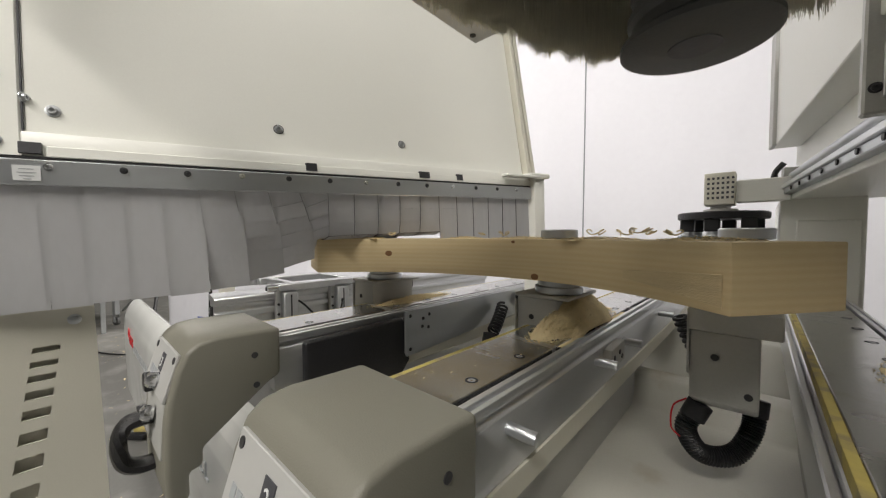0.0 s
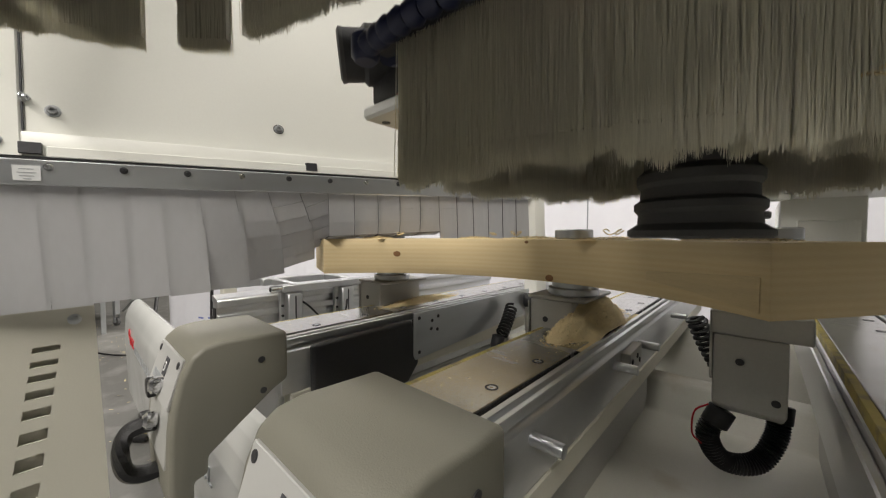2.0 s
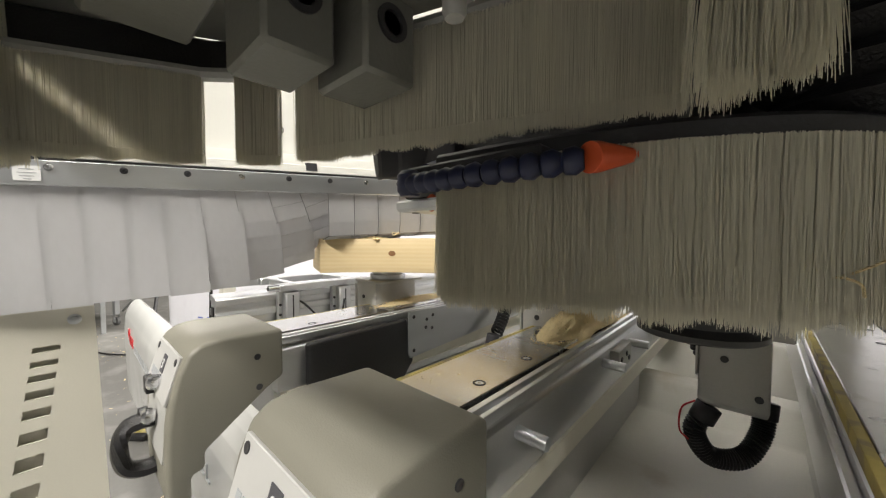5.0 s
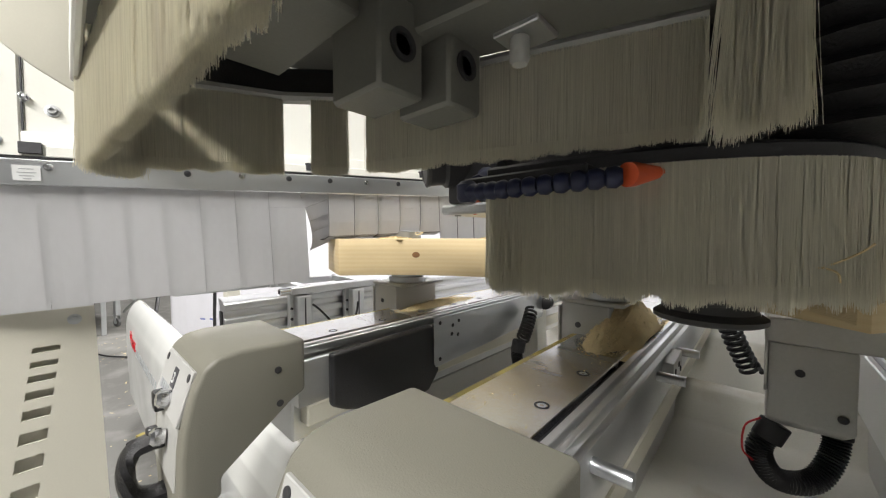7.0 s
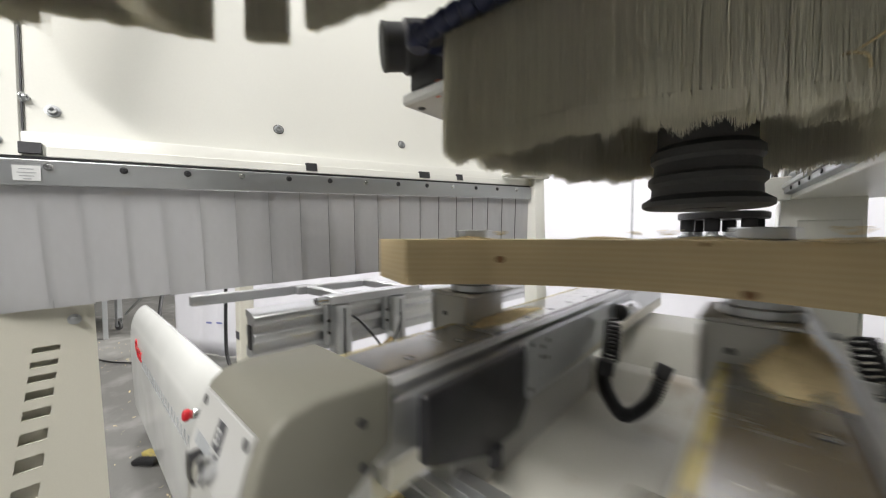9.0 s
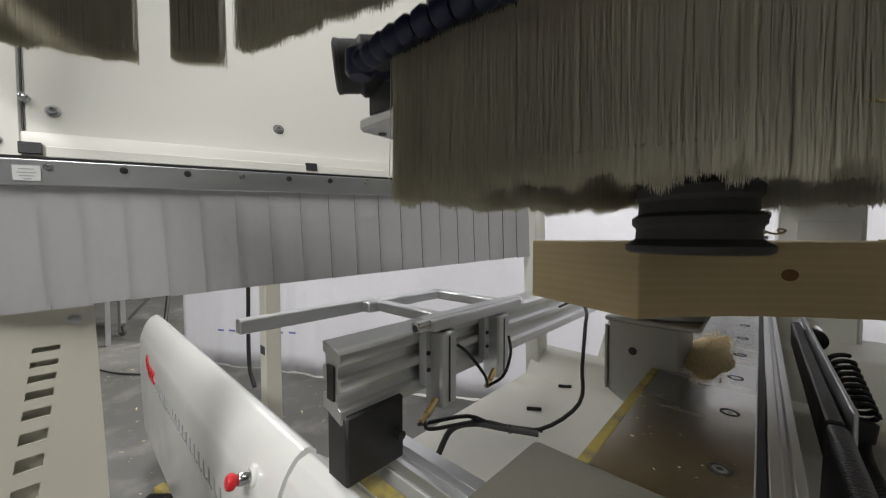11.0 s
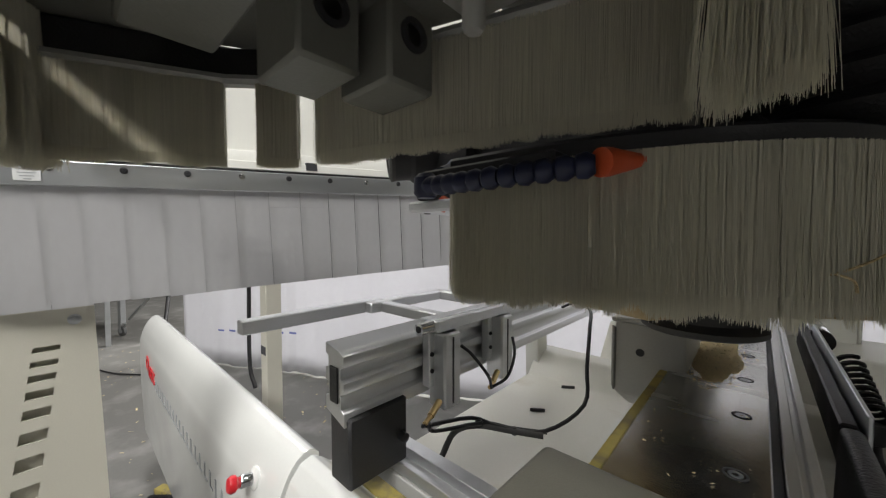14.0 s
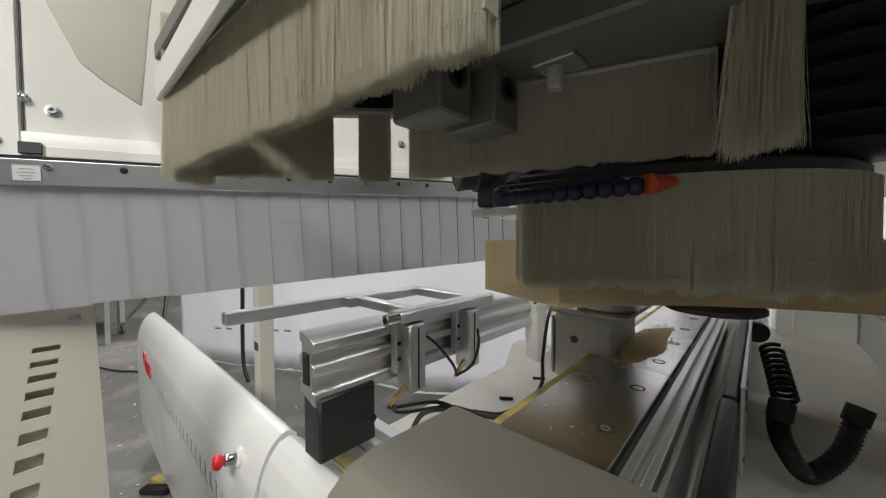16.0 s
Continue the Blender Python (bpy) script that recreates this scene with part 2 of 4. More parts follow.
def bristles(line, z0, z1, step, layers, rnd, ragged=0.008, lean=0.006, w=0.0022, thick=0.012):
    """Bristles that hang from a line of (x, y) at height z1 down to z0."""
    verts, faces = [], []
    for layer in range(layers):
        for (ax, ay), (bx, by) in zip(line, line[1:]):
            L = math.hypot(bx - ax, by - ay)
            ux, uy = (bx - ax) / L, (by - ay) / L
            k = max(1, int(L / step))
            for i in range(k):
                s = (i + rnd.random()) / k * L
                o = (layer / max(1, layers - 1) - 0.5) * thick + rnd.uniform(-.002, .002)
                x, y = ax + ux * s - uy * o, ay + uy * s + ux * o
                wave = 0.5 * noise.noise(Vector((x * 22, y * 22, 1.3))) + 0.6 * noise.noise(Vector((x * 70, y * 70, 4.1)))
                zb = z0 + rnd.uniform(-.1, .6) * ragged + ragged * 1.2 * wave
                lx, ly = lean * wave * ux + rnd.gauss(0, lean * .35), lean * wave * uy + rnd.gauss(0, lean * .35)
                ww = w * rnd.uniform(.6, 1.2)
                b = len(verts)
                zm = (z0 + z1) / 2
                for z, f, g in ((z1, 0, 1), (zm, .35, 1.05), (zb, 1, .55)):
                    cx, cy = x + lx * f, y + ly * f
                    verts.extend(((cx - ux * ww * g, cy - uy * ww * g, z), (cx + ux * ww * g * .4 - uy * ww * g, cy + uy * ww * g * .4 + ux * ww * g, z), (cx + ux * ww * g * .6 + uy * ww * g, cy + uy * ww * g * .6 - ux * ww * g, z)))
                for q in (0, 3):
                    for e in range(3):
                        f2 = (e + 1) % 3
                        faces.append((b + q + e, b + q + f2, b + q + 3 + f2, b + q + 3 + e))
                faces.append((b + 6, b + 8, b + 7))
    me = bpy.data.meshes.new("bristles")
    me.from_pydata(verts, [], faces)
    bm = bmesh.new()
    bm.from_mesh(me)
    bpy.data.meshes.remove(me)
    return bm


def bristle_core(line, z0, z1, thick):
    """Dense middle of a bristle row."""
    bm = bmesh.new()
    rows = []
    for i, (x, y) in enumerate(line):
        (ax, ay), (bx, by) = line[max(i - 1, 0)], line[min(i + 1, len(line) - 1)]
        d = Vector((by - ay, ax - bx, 0)).normalized() * thick / 2
        rows.append([bm.verts.new((x + s * d.x, y + s * d.y, z)) for s, z in ((-1, z0), (-1, z1), (1, z1), (1, z0))])
    for a, b in zip(rows, rows[1:]):
        for k in range(4):
            bm.faces.new((a[k], a[(k + 1) % 4], b[(k + 1) % 4], b[k]))
    bm.faces.new(rows[0]), bm.faces.new(rows[-1][::-1])
    bmesh.ops.recalc_face_normals(bm, faces=bm.faces[:])
    return bm


def bolt(p, d, r, parent, name="bolt", mat=None):
    """A socket screw head at p that faces along d, with its washer and hex recess."""
    q = Vector(d).to_track_quat("Z", "Y").to_matrix().to_4x4()
    bm = turned([(r * 1.5, 0), (r * 1.5, r * .2), (r, r * .25), (r, r * .95), (r * .9, r * 1.05), (r * .5, r * 1.05), (r * .5, r * .5)], 14, Matrix.Translation(p) @ q)
    return part(name, bm, mat or STEEL, parent, smooth=True)


def screw_hole(p, d, r, parent, name="screw_hole"):
    q = Vector(d).to_track_quat("Z", "Y").to_matrix().to_4x4()
    bm = turned([(r * 1.15, -.002), (r * 1.15, .0006), (r, .0008), (r * .6, .0005)], 16, Matrix.Translation(p) @ q)
    return part(name, bm, DARK, parent, smooth=True)


# ---- setting ----
def build_hall():
    part("floor", box(-14, 10, -9, 10, -0.2, 0, 0), FLOOR, None, "worn grey concrete floor with scattered wood chips", kind="structure")
    # walls and ceiling are added out of view; HALL's grey keeps bounce light low
    for nm, b in (("wall_north", (-14, 10, 9.8, 10, 0, 4.6)), ("wall_south", (-14, 10, -9, -8.8, 0, 4.6)), ("wall_west", (-14, -13.8, -9, 10, 0, 4.6)), ("wall_east", (9.8, 10, -9, 10, 0, 4.6))):
        part(nm, box(*b, 0), HALL, None, "plain grey hall wall", kind="structure")
    part("ceiling", box(-14, 10, -9, 10, 4.6, 4.8, 0), HALL, None, "plain light hall ceiling", kind="structure")


def build_sheet():
    """Hanging white plastic sheet behind the machine, in soft folds."""
    line = curve_points([(-4.25, .66, 0), (-3.6, .98, 0), (-3.05, 1.27, 0), (-2.2, 1.62, 0), (-1.2, 2.25, 0), (0.2, 2.75, 0), (2.2, 3.0, 0)], 150)
    bm = bmesh.new()
    cols = []
    for i, p in enumerate(line):
        d = (line[min(i + 1, 150)] - line[max(i - 1, 0)]).normalized()
        nrm = Vector((-d.y, d.x, 0))
        col = []
        for k in range(25):
            z = 0.012 + k / 24 * 3.3
            fold = .035 * noise.noise(Vector((i * .13, z * .25, 2))) + .012 * noise.noise(Vector((i * .5, z * .7, 5)))
            if k == 0:
                z += .012 * noise.noise(Vector((i * .4, 0, 7)))
            q = p + nrm * fold
            col.append(bm.verts.new((q.x, q.y, z)))
        cols.append(col)
    for a, b in zip(cols, cols[1:]):
        for k in range(24):
            bm.faces.new((a[k], b[k], b[k + 1], a[k + 1]))
    ob = part("plastic_sheet", bm, SHEET, None, smooth=True)
    tagged(ob, "white plastic sheet hung behind the machine, with blue print", "curtain")
    sol = ob.modifiers.new("thick", "SOLIDIFY")
    sol.thickness = 0.002
    return ob


def build_front_guard():
    """Long rounded white front guard with print, and its near, lower section."""
    g = thing("front_guard", "long glossy white front guard of the machine with red print", "machine guard")
    face = [(.225, .15), (.216, .40), (.217, .56), (.226, .615), (.242, .655), (.262, .680), (.284, .688), (.300, .676), (.305, .15)]
    smooth_face = [(p.x, p.y) for p in curve_points([(y, z, 0) for y, z in face[:-1]], 44)] + [face[-1]]
    part("cover", prism(smooth_face, -2.76, -1.21, "x", 0), GLOSS, g, smooth=True)
    near = [(.226, .15), (.217, .40), (.218, .56), (.227, .615), (.243, .654), (.262, .677), (.282, .683), (.300, .672), (.318, .655), (.350, .655), (.350, .15)]
    part("end_cover", prism(near, -1.204, 2.2, "x", .004, 2), GLOSS, g, "glossy white lower section", smooth=True)
    part("end_cap", prism([((y - .26) * .86 + .26, (z - .4) * .96 + .4) for y, z in face], -2.80, -2.755, "x", .012, 3), GLOSS, g, smooth=True)
    # grey dashes along the face
    for i in range(30):
        x = -2.34 + i * .047
        part("dash", prism([(x, .468), (x + .028, .468), (x + .028, .473), (x + .009, .473), (x + .009, .508), (x, .508)][::-1], .2140, .2185, "y", 0), GREYINK, g)
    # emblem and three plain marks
    part("emblem", turned([(.032, 0), (.032, .003), (.018, .003), (.018, 0)], 28, pose(-2.525, .216, .53, 90, 0, 0)), RED, g, "red ring emblem")
    for k in range(3):
        x, w = -2.478 + k * .045, .034
        part("print_mark", join(box(x, x + w, .2115, .218, .487, .496, 0), box(x, x + .009, .2115, .218, .487, .53, 0), box(x, x + w, .2115, .218, .521, .53, 0)), RED, g, "red print mark")
    ax = Vector((-1.315, .224, .615))
    es = thing("emergency_stop", "red mushroom emergency stop button in a chrome collar", "button")
    es.matrix_world = Matrix.Translation(ax) @ pose(0, 0, 0, 80, 0, -2)
    part("mount", turned([(.024, -.03), (.020, .001), (.016, .004)], 28), GLOSS, es, smooth=True)
    part("collar", turned([(.0115, .0), (.0115, .022), (.010, .024)], 24), CHROME, es, "chrome collar", smooth=True)
    part("button", turned([(.009, .023), (.010, .028), (.0145, .032), (.015, .038), (.012, .043), (.005, .045)], 28), RED, es, "red mushroom head", smooth=True)


def build_bed():
    """White painted machine bed with its guide rails."""
    b = thing("machine_bed", "cream painted steel machine bed with silver guide rail", "machine bed")
    part("body", prism([(.37, .0), (.37, .60), (.46, .635), (.98, .635), (1.03, .70), (1.10, .70), (1.10, .0)], -1.16, 2.4, "x", .008, 2), BED, b, smooth=True)
    part("rear_body", prism([(1.30, .0), (1.30, .62), (1.42, .74), (1.70, .74), (1.70, .0)], -1.05, 2.4, "x", .01, 2), BED, b, smooth=True)
    part("guide_rail", prism([(.372, .664), (.372, .684), (.382, .684), (.384, .674), (.400, .674), (.402, .690), (.428, .690), (.430, .674), (.444, .674), (.446, .664)], -1.15, 2.3, "x", .001, 1), ALU, b, "silver aluminium guide rail")
    part("rail_base", box(-1.15, 2.3, .368, .452, .60, .663, .002), CAST, b)
    for x, y in ((-1.022, 0.776), (-1.019, 0.954)):
        part("hose_clip", box(-.018, .018, -.002, .002, 0, .009, .001, 1, pose(x, y, .634, 0, 0, 35)), DARK, b, "dark hose clip")
    part("tape", box(-1.20, 2.2, .3205, .348, .6555, .660, 0), YELLOW, b, "yellow measuring tape")


def cover_unit(parent, n_label, dx=0.0):
    """Moulded end cover of a work beam: side outline in (y, z)."""
    side = [(.240, .915), (.150, .918), (.124, .914), (.109, .902), (.098, .876), (.089, .840), (.084, .800), (.082, .740), (.084, .690), (.110, .690), (.110, .728), (.127, .732), (.127, .757), (.218, .825), (.240, .836)]
    c = part("end_cover", prism(side, -.090, .086, "x", .0065, 3), COVER, parent, "beige moulded plastic end cover", smooth=True)
    c.location.x = dx
    for y, z in ((.199, .878), (.201, .829)):
        screw_hole((.0865, y, z), (1, 0, 0), .0043, c)
    tilt = pose(0, .0980, .876, -17.5, 0, 0)
    for x in (-.068, .058):
        screw_hole(tilt @ Vector((x, -.0022, .012)), (0, -1, .3), .0045, c)
    part("control_plate", box(-.078, .068, -.0018, .003, -.046, .022, .001, 1, tilt), LABELGREY, c, "pale grey control plate")
    part("valve_plate", box(-.070, .060, -.0015, .003, -.052, .030, .001, 1, pose(0, .0852, .800, -4.5, 0, 0)), CAST, c, "grey valve plate")
    part("number_plate", box(-.012, .008, -.0030, -.0016, -.016, .010, .0004, 1, tilt), INK, c, "small black number plate")
    cu = bpy.data.curves.new("numeral", "FONT")
    cu.body, cu.size, cu.align_x, cu.extrude = n_label, .020, "CENTER", .0004
    tx = new("numeral", cu)
    dg = bpy.context.evaluated_depsgraph_get()
    me = bpy.data.meshes.new_from_object(tx.evaluated_get(dg))
    bpy.data.objects.remove(tx)
    me.materials.append(LABEL)
    num = new("numeral", me)
    num.parent, num.matrix_local = c, tilt @ pose(-.002, -.0034, -.010, 90, 0, 0)
    for k in range(4):
        part("print_bar", box(-.064 + k * .013, -.054 + k * .013, -.0024, -.0016, -.030, -.018, 0, 1, tilt), GREYINK, c)
    # chrome push valves with black grips
    for z, y in ((.850, .089), (.800, .081)):
        part("valve", turned([(.010, 0), (.010, .003), (.012, .004), (.012, .012), (.008, .016)], 20, pose(.004, y, z, 80, 0, 0)), CHROME, c, "chrome valve knob", smooth=True)
        part("valve_grip", box(-.040, -.016, y - .015, y - .002, z - .024, z + .002, .003, 2), BLACK, c, "black valve grip", smooth=True)
    # bridge handle, broad and flat
    hp = [(-.02, .090, .786), (-.02, .066, .787), (-.02, .050, .781), (-.02, .043, .756), (-.02, .048, .726), (-.02, .066, .714), (-.02, .090, .713)]
    bar = tube(hp, .0105, 30, 8)
    bar.transform(Matrix.Translation((-.02, 0, 0)) @ Matrix.Diagonal((1.9, 1, 1, 1)) @ Matrix.Translation((.02, 0, 0)))
    part("handle", bar, BLACK, c, "black bridge handle", smooth=True)
    return c


def pod(parent, x, y, drop=0.0):
    """Vacuum clamp: bracket beside the beam, lower disc, screw and top disc."""
    br = part("clamp_bracket", prism([(y - .055, .950 - drop), (y + .080, .950 - drop), (y + .080, .81 - drop), (y + .01, .81 - drop), (y - .055, .85 - drop * 1.3)], x - .062, x + .022, "x", .004, 2), CAST, parent, "grey painted clamp bracket", smooth=True)
    part("bracket_plate", box(x - .066, x + .045, y - .058, y + .085, .950 - drop, .957, .002), CAST, br, smooth=True)
    part("gusset", prism([(y - .058, .945), (y - .03, .93), (y - .052, .85), (y - .058, .86)], x - .0655, x - .0622, "x", .0005, 1), CAST, br)
    screw_hole((x - .0625, y - .030, .915), (-1, 0, 0), .0042, br)
    screw_hole((x - .03, y - .0555, .912 - drop), (0, -1, 0), .0045, br)
    screw_hole((x + .01, y - .0555, .862 - drop), (0, -1, 0), .0045, br)
    part("lower_disc", turned([(.044, .957), (.046, .959), (.046, .970), (.040, .972), (.040, .988)], 48, Matrix.Translation((x, y, 0))), STEEL, parent, "turned steel clamp disc", smooth=True)
    part("clamp_post", rod((x, y, .985), (x, y, 1.07), .012), STEEL, parent)
    part("top_disc", turned([(.033, 1.064), (.035, 1.066), (.035, 1.080), (.033, 1.082)], 40, Matrix.Translation((x, y, 0))), STEEL, parent, "turned steel top disc", smooth=True)
    return br


def work_beam(x, number, pods, far=1.75, label="", pins=(.327, .605, .761, 1.1), shift=0.0):
    """A cross beam at x: steel top in plates, rail sides, slot, yellow scale, cover and clamps."""
    b = thing("work_beam", label, "work beam", "beams of the work table")
    b.matrix_world = pose(x, 0, 0)
    part("top_plate", box(-.063, .032, .236, far, .880, .896, .001), PLATE, b, "ground steel top plate with dust stains")
    part("scale", box(-.072, -.0635, .236, far, .880, .895, .0005), YELLOW, b, "yellow measuring scale")
    part("slot", box(.0325, .0385, .236, far, .872, .889, 0), DARK, b, "dark slot")
    part("rail_side", prism([(.039, .80), (.039, .895), (.047, .895), (.0475, .887), (.0520, .887), (.0525, .893), (.059, .893), (.060, .882), (.055, .880), (.055, .874), (.062, .872), (.062, .80)], .236, far, "y", .0008, 1), ALU, b, "brushed aluminium side rail", smooth=True)
    part("side_wall", box(.030, .064, .25, far, .765, .7995, .002), CREAM, b, "cream painted lower side wall")
    part("body", box(-.073, .0385, .236, far, .735, .8795, .003), ALU, b)
    part("flange", box(-.083, -.0735, .248, far, .835, .868, .002), ALU, b)
    for k in range(13):
        y = .325 + k * .112
        part("screw", turned([(.0078, .8945), (.0078, .8964), (.0062, .8966), (.0055, .894), (.003, .894)], 20, Matrix.Translation((.012, y, 0))), DARK, b, "countersunk screw hole", smooth=True)
        part("screw_head", turned([(.0048, .8942), (.0046, .8962), (.0022, .8962), (.002, .895)], 16, Matrix.Translation((.012, y, 0))), STEEL, b, smooth=True)
    for y in pins:
        part("stop_pin", rod((.062, y, .856), (.098, y, .856), .0075, 16, None, .001), STEEL, b, "steel stop pin", smooth=True)
    if pins:
        catch = part("catch", prism([(.64, .868), (.715, .872), (.715, .835), (.66, .832), (.64, .845)], .0625, .078, "x", .001, 1), CAST, b, "zinc catch plate")
        for y, z in ((.655, .852), (.685, .856), (.70, .845)):
            screw_hole((.0785, y, z), (1, 0, 0), .004, catch)
    # underside clamp that rides on the bed
    part("foot", prism([(.40, .60), (.40, .73), (1.0, .73), (1.0, .66), (.95, .60)], -.06, .03, "x", .004, 1), CAST, b)
    cover_unit(b, number, shift)
    for px, py, drop in pods:
        pod(b, px - x, py, drop)
    return b


def spiral_hoses():
    def hose(name, label, pts, r, coilr=None, turns=0, mat=BLACK, rib=.0):
        bm = coil(pts, coilr, r, turns) if coilr else tube(pts, r, 110 if rib else 40, 12, rib)
        ob = tagged(part(name, bm, mat, None, smooth=True), label, "hose", "hoses of the work table")
        if rib:
            for p, q in ((pts[0], pts[1]), (pts[-1], pts[-2])):
                p, q = Vector(p), Vector(q)
                part("cuff", rod(p - (q - p).normalized() * .006, p + (q - p).normalized() * .022, r * 1.12, 20, None, .0015), DARK, ob, "smooth dark end cuff", smooth=True)
    return hose


def build_wood():
    """Arched pine blank, lying flat."""
    c, r0, r1 = Vector((-.317, .123)), .464, .618
    a0, a1, n = radians(94.5 - 49), radians(146.5), 48
    bm = bmesh.new()
    grid = []
    for i in range(n + 1):
        a = a0 + (a1 - a0) * i / n
        ring = []
        for r, z in ((r0, .987), (r0, 1.010), (r0, 1.035), (r0, 1.0635), (r1, 1.0635), (r1, .987)):
            rr = r + .0012 * noise.noise(Vector((a * 30, z * 40, 1)))
            cut = a + (radians(2.0) * (1 - i / n) + radians(3.0) * (i / n) ** 6 if r > r0 else 0)
            ring.append(bm.verts.new((c.x + rr * math.cos(cut), c.y + rr * math.sin(cut), z)))
        grid.append(ring)
    for a, b in zip(grid, grid[1:]):
        for k in range(6):
            bm.faces.new((a[k], a[(k + 1) % 6], b[(k + 1) % 6], b[k]))
    bm.faces.new(grid[0]), bm.faces.new(grid[-1][::-1])
    bmesh.ops.recalc_face_normals(bm, faces=bm.faces[:])
    ends = [e for e in bm.edges if len(e.link_faces) == 2 and e.calc_face_angle(0) > 1.0]
    bmesh.ops.bevel(bm, geom=ends, offset=.0015, segments=2, affect="EDGES", profile=.5)
    w = thing("arched_blank", "arched pine timber blank with knots clamped on the pods", "timber")
    part("timber", bm, PINE, w, smooth=True)
    bm = bmesh.new()
    rows = []
    for i in range(15):
        a = a0 + radians(1.2 + i * 1.25)
        lo, hi = .992 + .0012 * i, 1.030 - .0006 * i
        rows.append([bm.verts.new((c.x + rr * math.cos(a), c.y + rr * math.sin(a), z)) for rr, z in ((r0 + .002, lo), (r0 - .0014, lo + .001), (r0 - .0014, hi - .001), (r0 + .002, hi))])
    for p, q in zip(rows, rows[1:]):
        for k in range(3):
            bm.faces.new((p[k], q[k], q[k + 1], p[k + 1]))
    bm.faces.new(rows[0]), bm.faces.new(rows[-1][::-1])
    part("raw_patch", bm, ROUGH, w, "rough sawn darker patch")
    for deg, z, r in ((126.7, 1.030, .0085), (85.2, .994, .008), (91, 1.058, .004)):
        a = radians(deg)
        p = Vector((c.x + (r0 - .0004) * math.cos(a), c.y + (r0 - .0004) * math.sin(a), z))
        q = Vector((-math.cos(a), -math.sin(a), 0)).to_track_quat("Z", "Y").to_matrix().to_4x4()
        part("knot", turned([(r, -.002), (r * .95, .0004), (r * .4, .0006)], 18, Matrix.Translation(p) @ q @ Matrix.Diagonal((1, .75, 1, 1))), KNOT, w, "dark brown knot", smooth=True)
    return w


ROUGH = material("rough_pine", (0.68, 0.54, 0.32), 0.7, 0, 0.14, 9, 0.5, 90, (1, 1, 14))
KNOT = material("knot_wood", (0.27, 0.13, 0.05), 0.6, 0, 0.25, 120, 0.2, 300)


def sawdust(x, y, z, rx, ry, h, seed, name="sawdust_pile", rot=0.0):
    rnd = random.Random(seed)
    bm = bmesh.new()
    n = 52
    g = []
    for i in range(n + 1):
        row = []
        for j in range(n + 1):
            u, v = i / n * 2 - 1, j / n * 2 - 1
            d = math.hypot(u, v) * (1 + .35 * noise.noise(Vector((u * 1.7, v * 1.7, seed))))
            k = max(0, 1 - d)
            zz = h * (1 - (1 - k) ** 1.3) * (1 + .22 * noise.noise(Vector((u * 3, v * 3, seed + 3)))) + (.0038 * noise.noise(Vector((u * 7, v * 9, seed))) + .0024 * noise.noise(Vector((u * 22, v * 26, seed)))) * min(1, k * 5) * min(1, .3 + h * 25) - .0015
            row.append(bm.verts.new((u * rx, v * ry, zz)))
        g.append(row)
    for i in range(n):
        for j in range(n):
            bm.faces.new((g[i][j], g[i + 1][j], g[i + 1][j + 1], g[i][j + 1]))
    # loose chips
    for _ in range(2400 if h > .03 else 500):
        a, d = rnd.uniform(0, 6.283), rnd.random() ** .6 * 1.1
        u, v = d * math.cos(a), d * math.sin(a)
        k = max(0, 1 - d)
        p = Vector((u * rx, v * ry, h * (1 - (1 - k) ** 1.3) * rnd.uniform(.85, 1.03) + .001))
        s = rnd.uniform(.0005, .0023)
        m = Euler((rnd.uniform(-1, 1), rnd.uniform(-1, 1), rnd.uniform(0, 6))).to_matrix()
        q = [bm.verts.new(p + m @ Vector(c)) for c in ((-s, -s * .4, 0), (s, -s * .3, s * .2), (s * .8, s * .5, 0), (-s, s * .4, s * .3))]
        bm.faces.new(q)
    ob = part(name, bm, DUST, None, smooth=True)
    ob.matrix_world = pose(x, y, z, 0, 0, rot)
    return tagged(ob, "pale heap of pine sawdust and chips", "sawdust", "sawdust heaps", "stuff")


# ---- gantry (rides with the camera) ----
CURT = Matrix(((math.sin(radians(12.3)), -math.cos(radians(12.3)), 0, -.67), (math.cos(radians(12.3)), math.sin(radians(12.3)), 0, .38), (0, 0, 1, EYE), (0, 0, 0, 1))) @ pose(0, 0, 0, 0, -2.4, 0)
GANTRY, PUSHED, FOLDS = [], [], 6


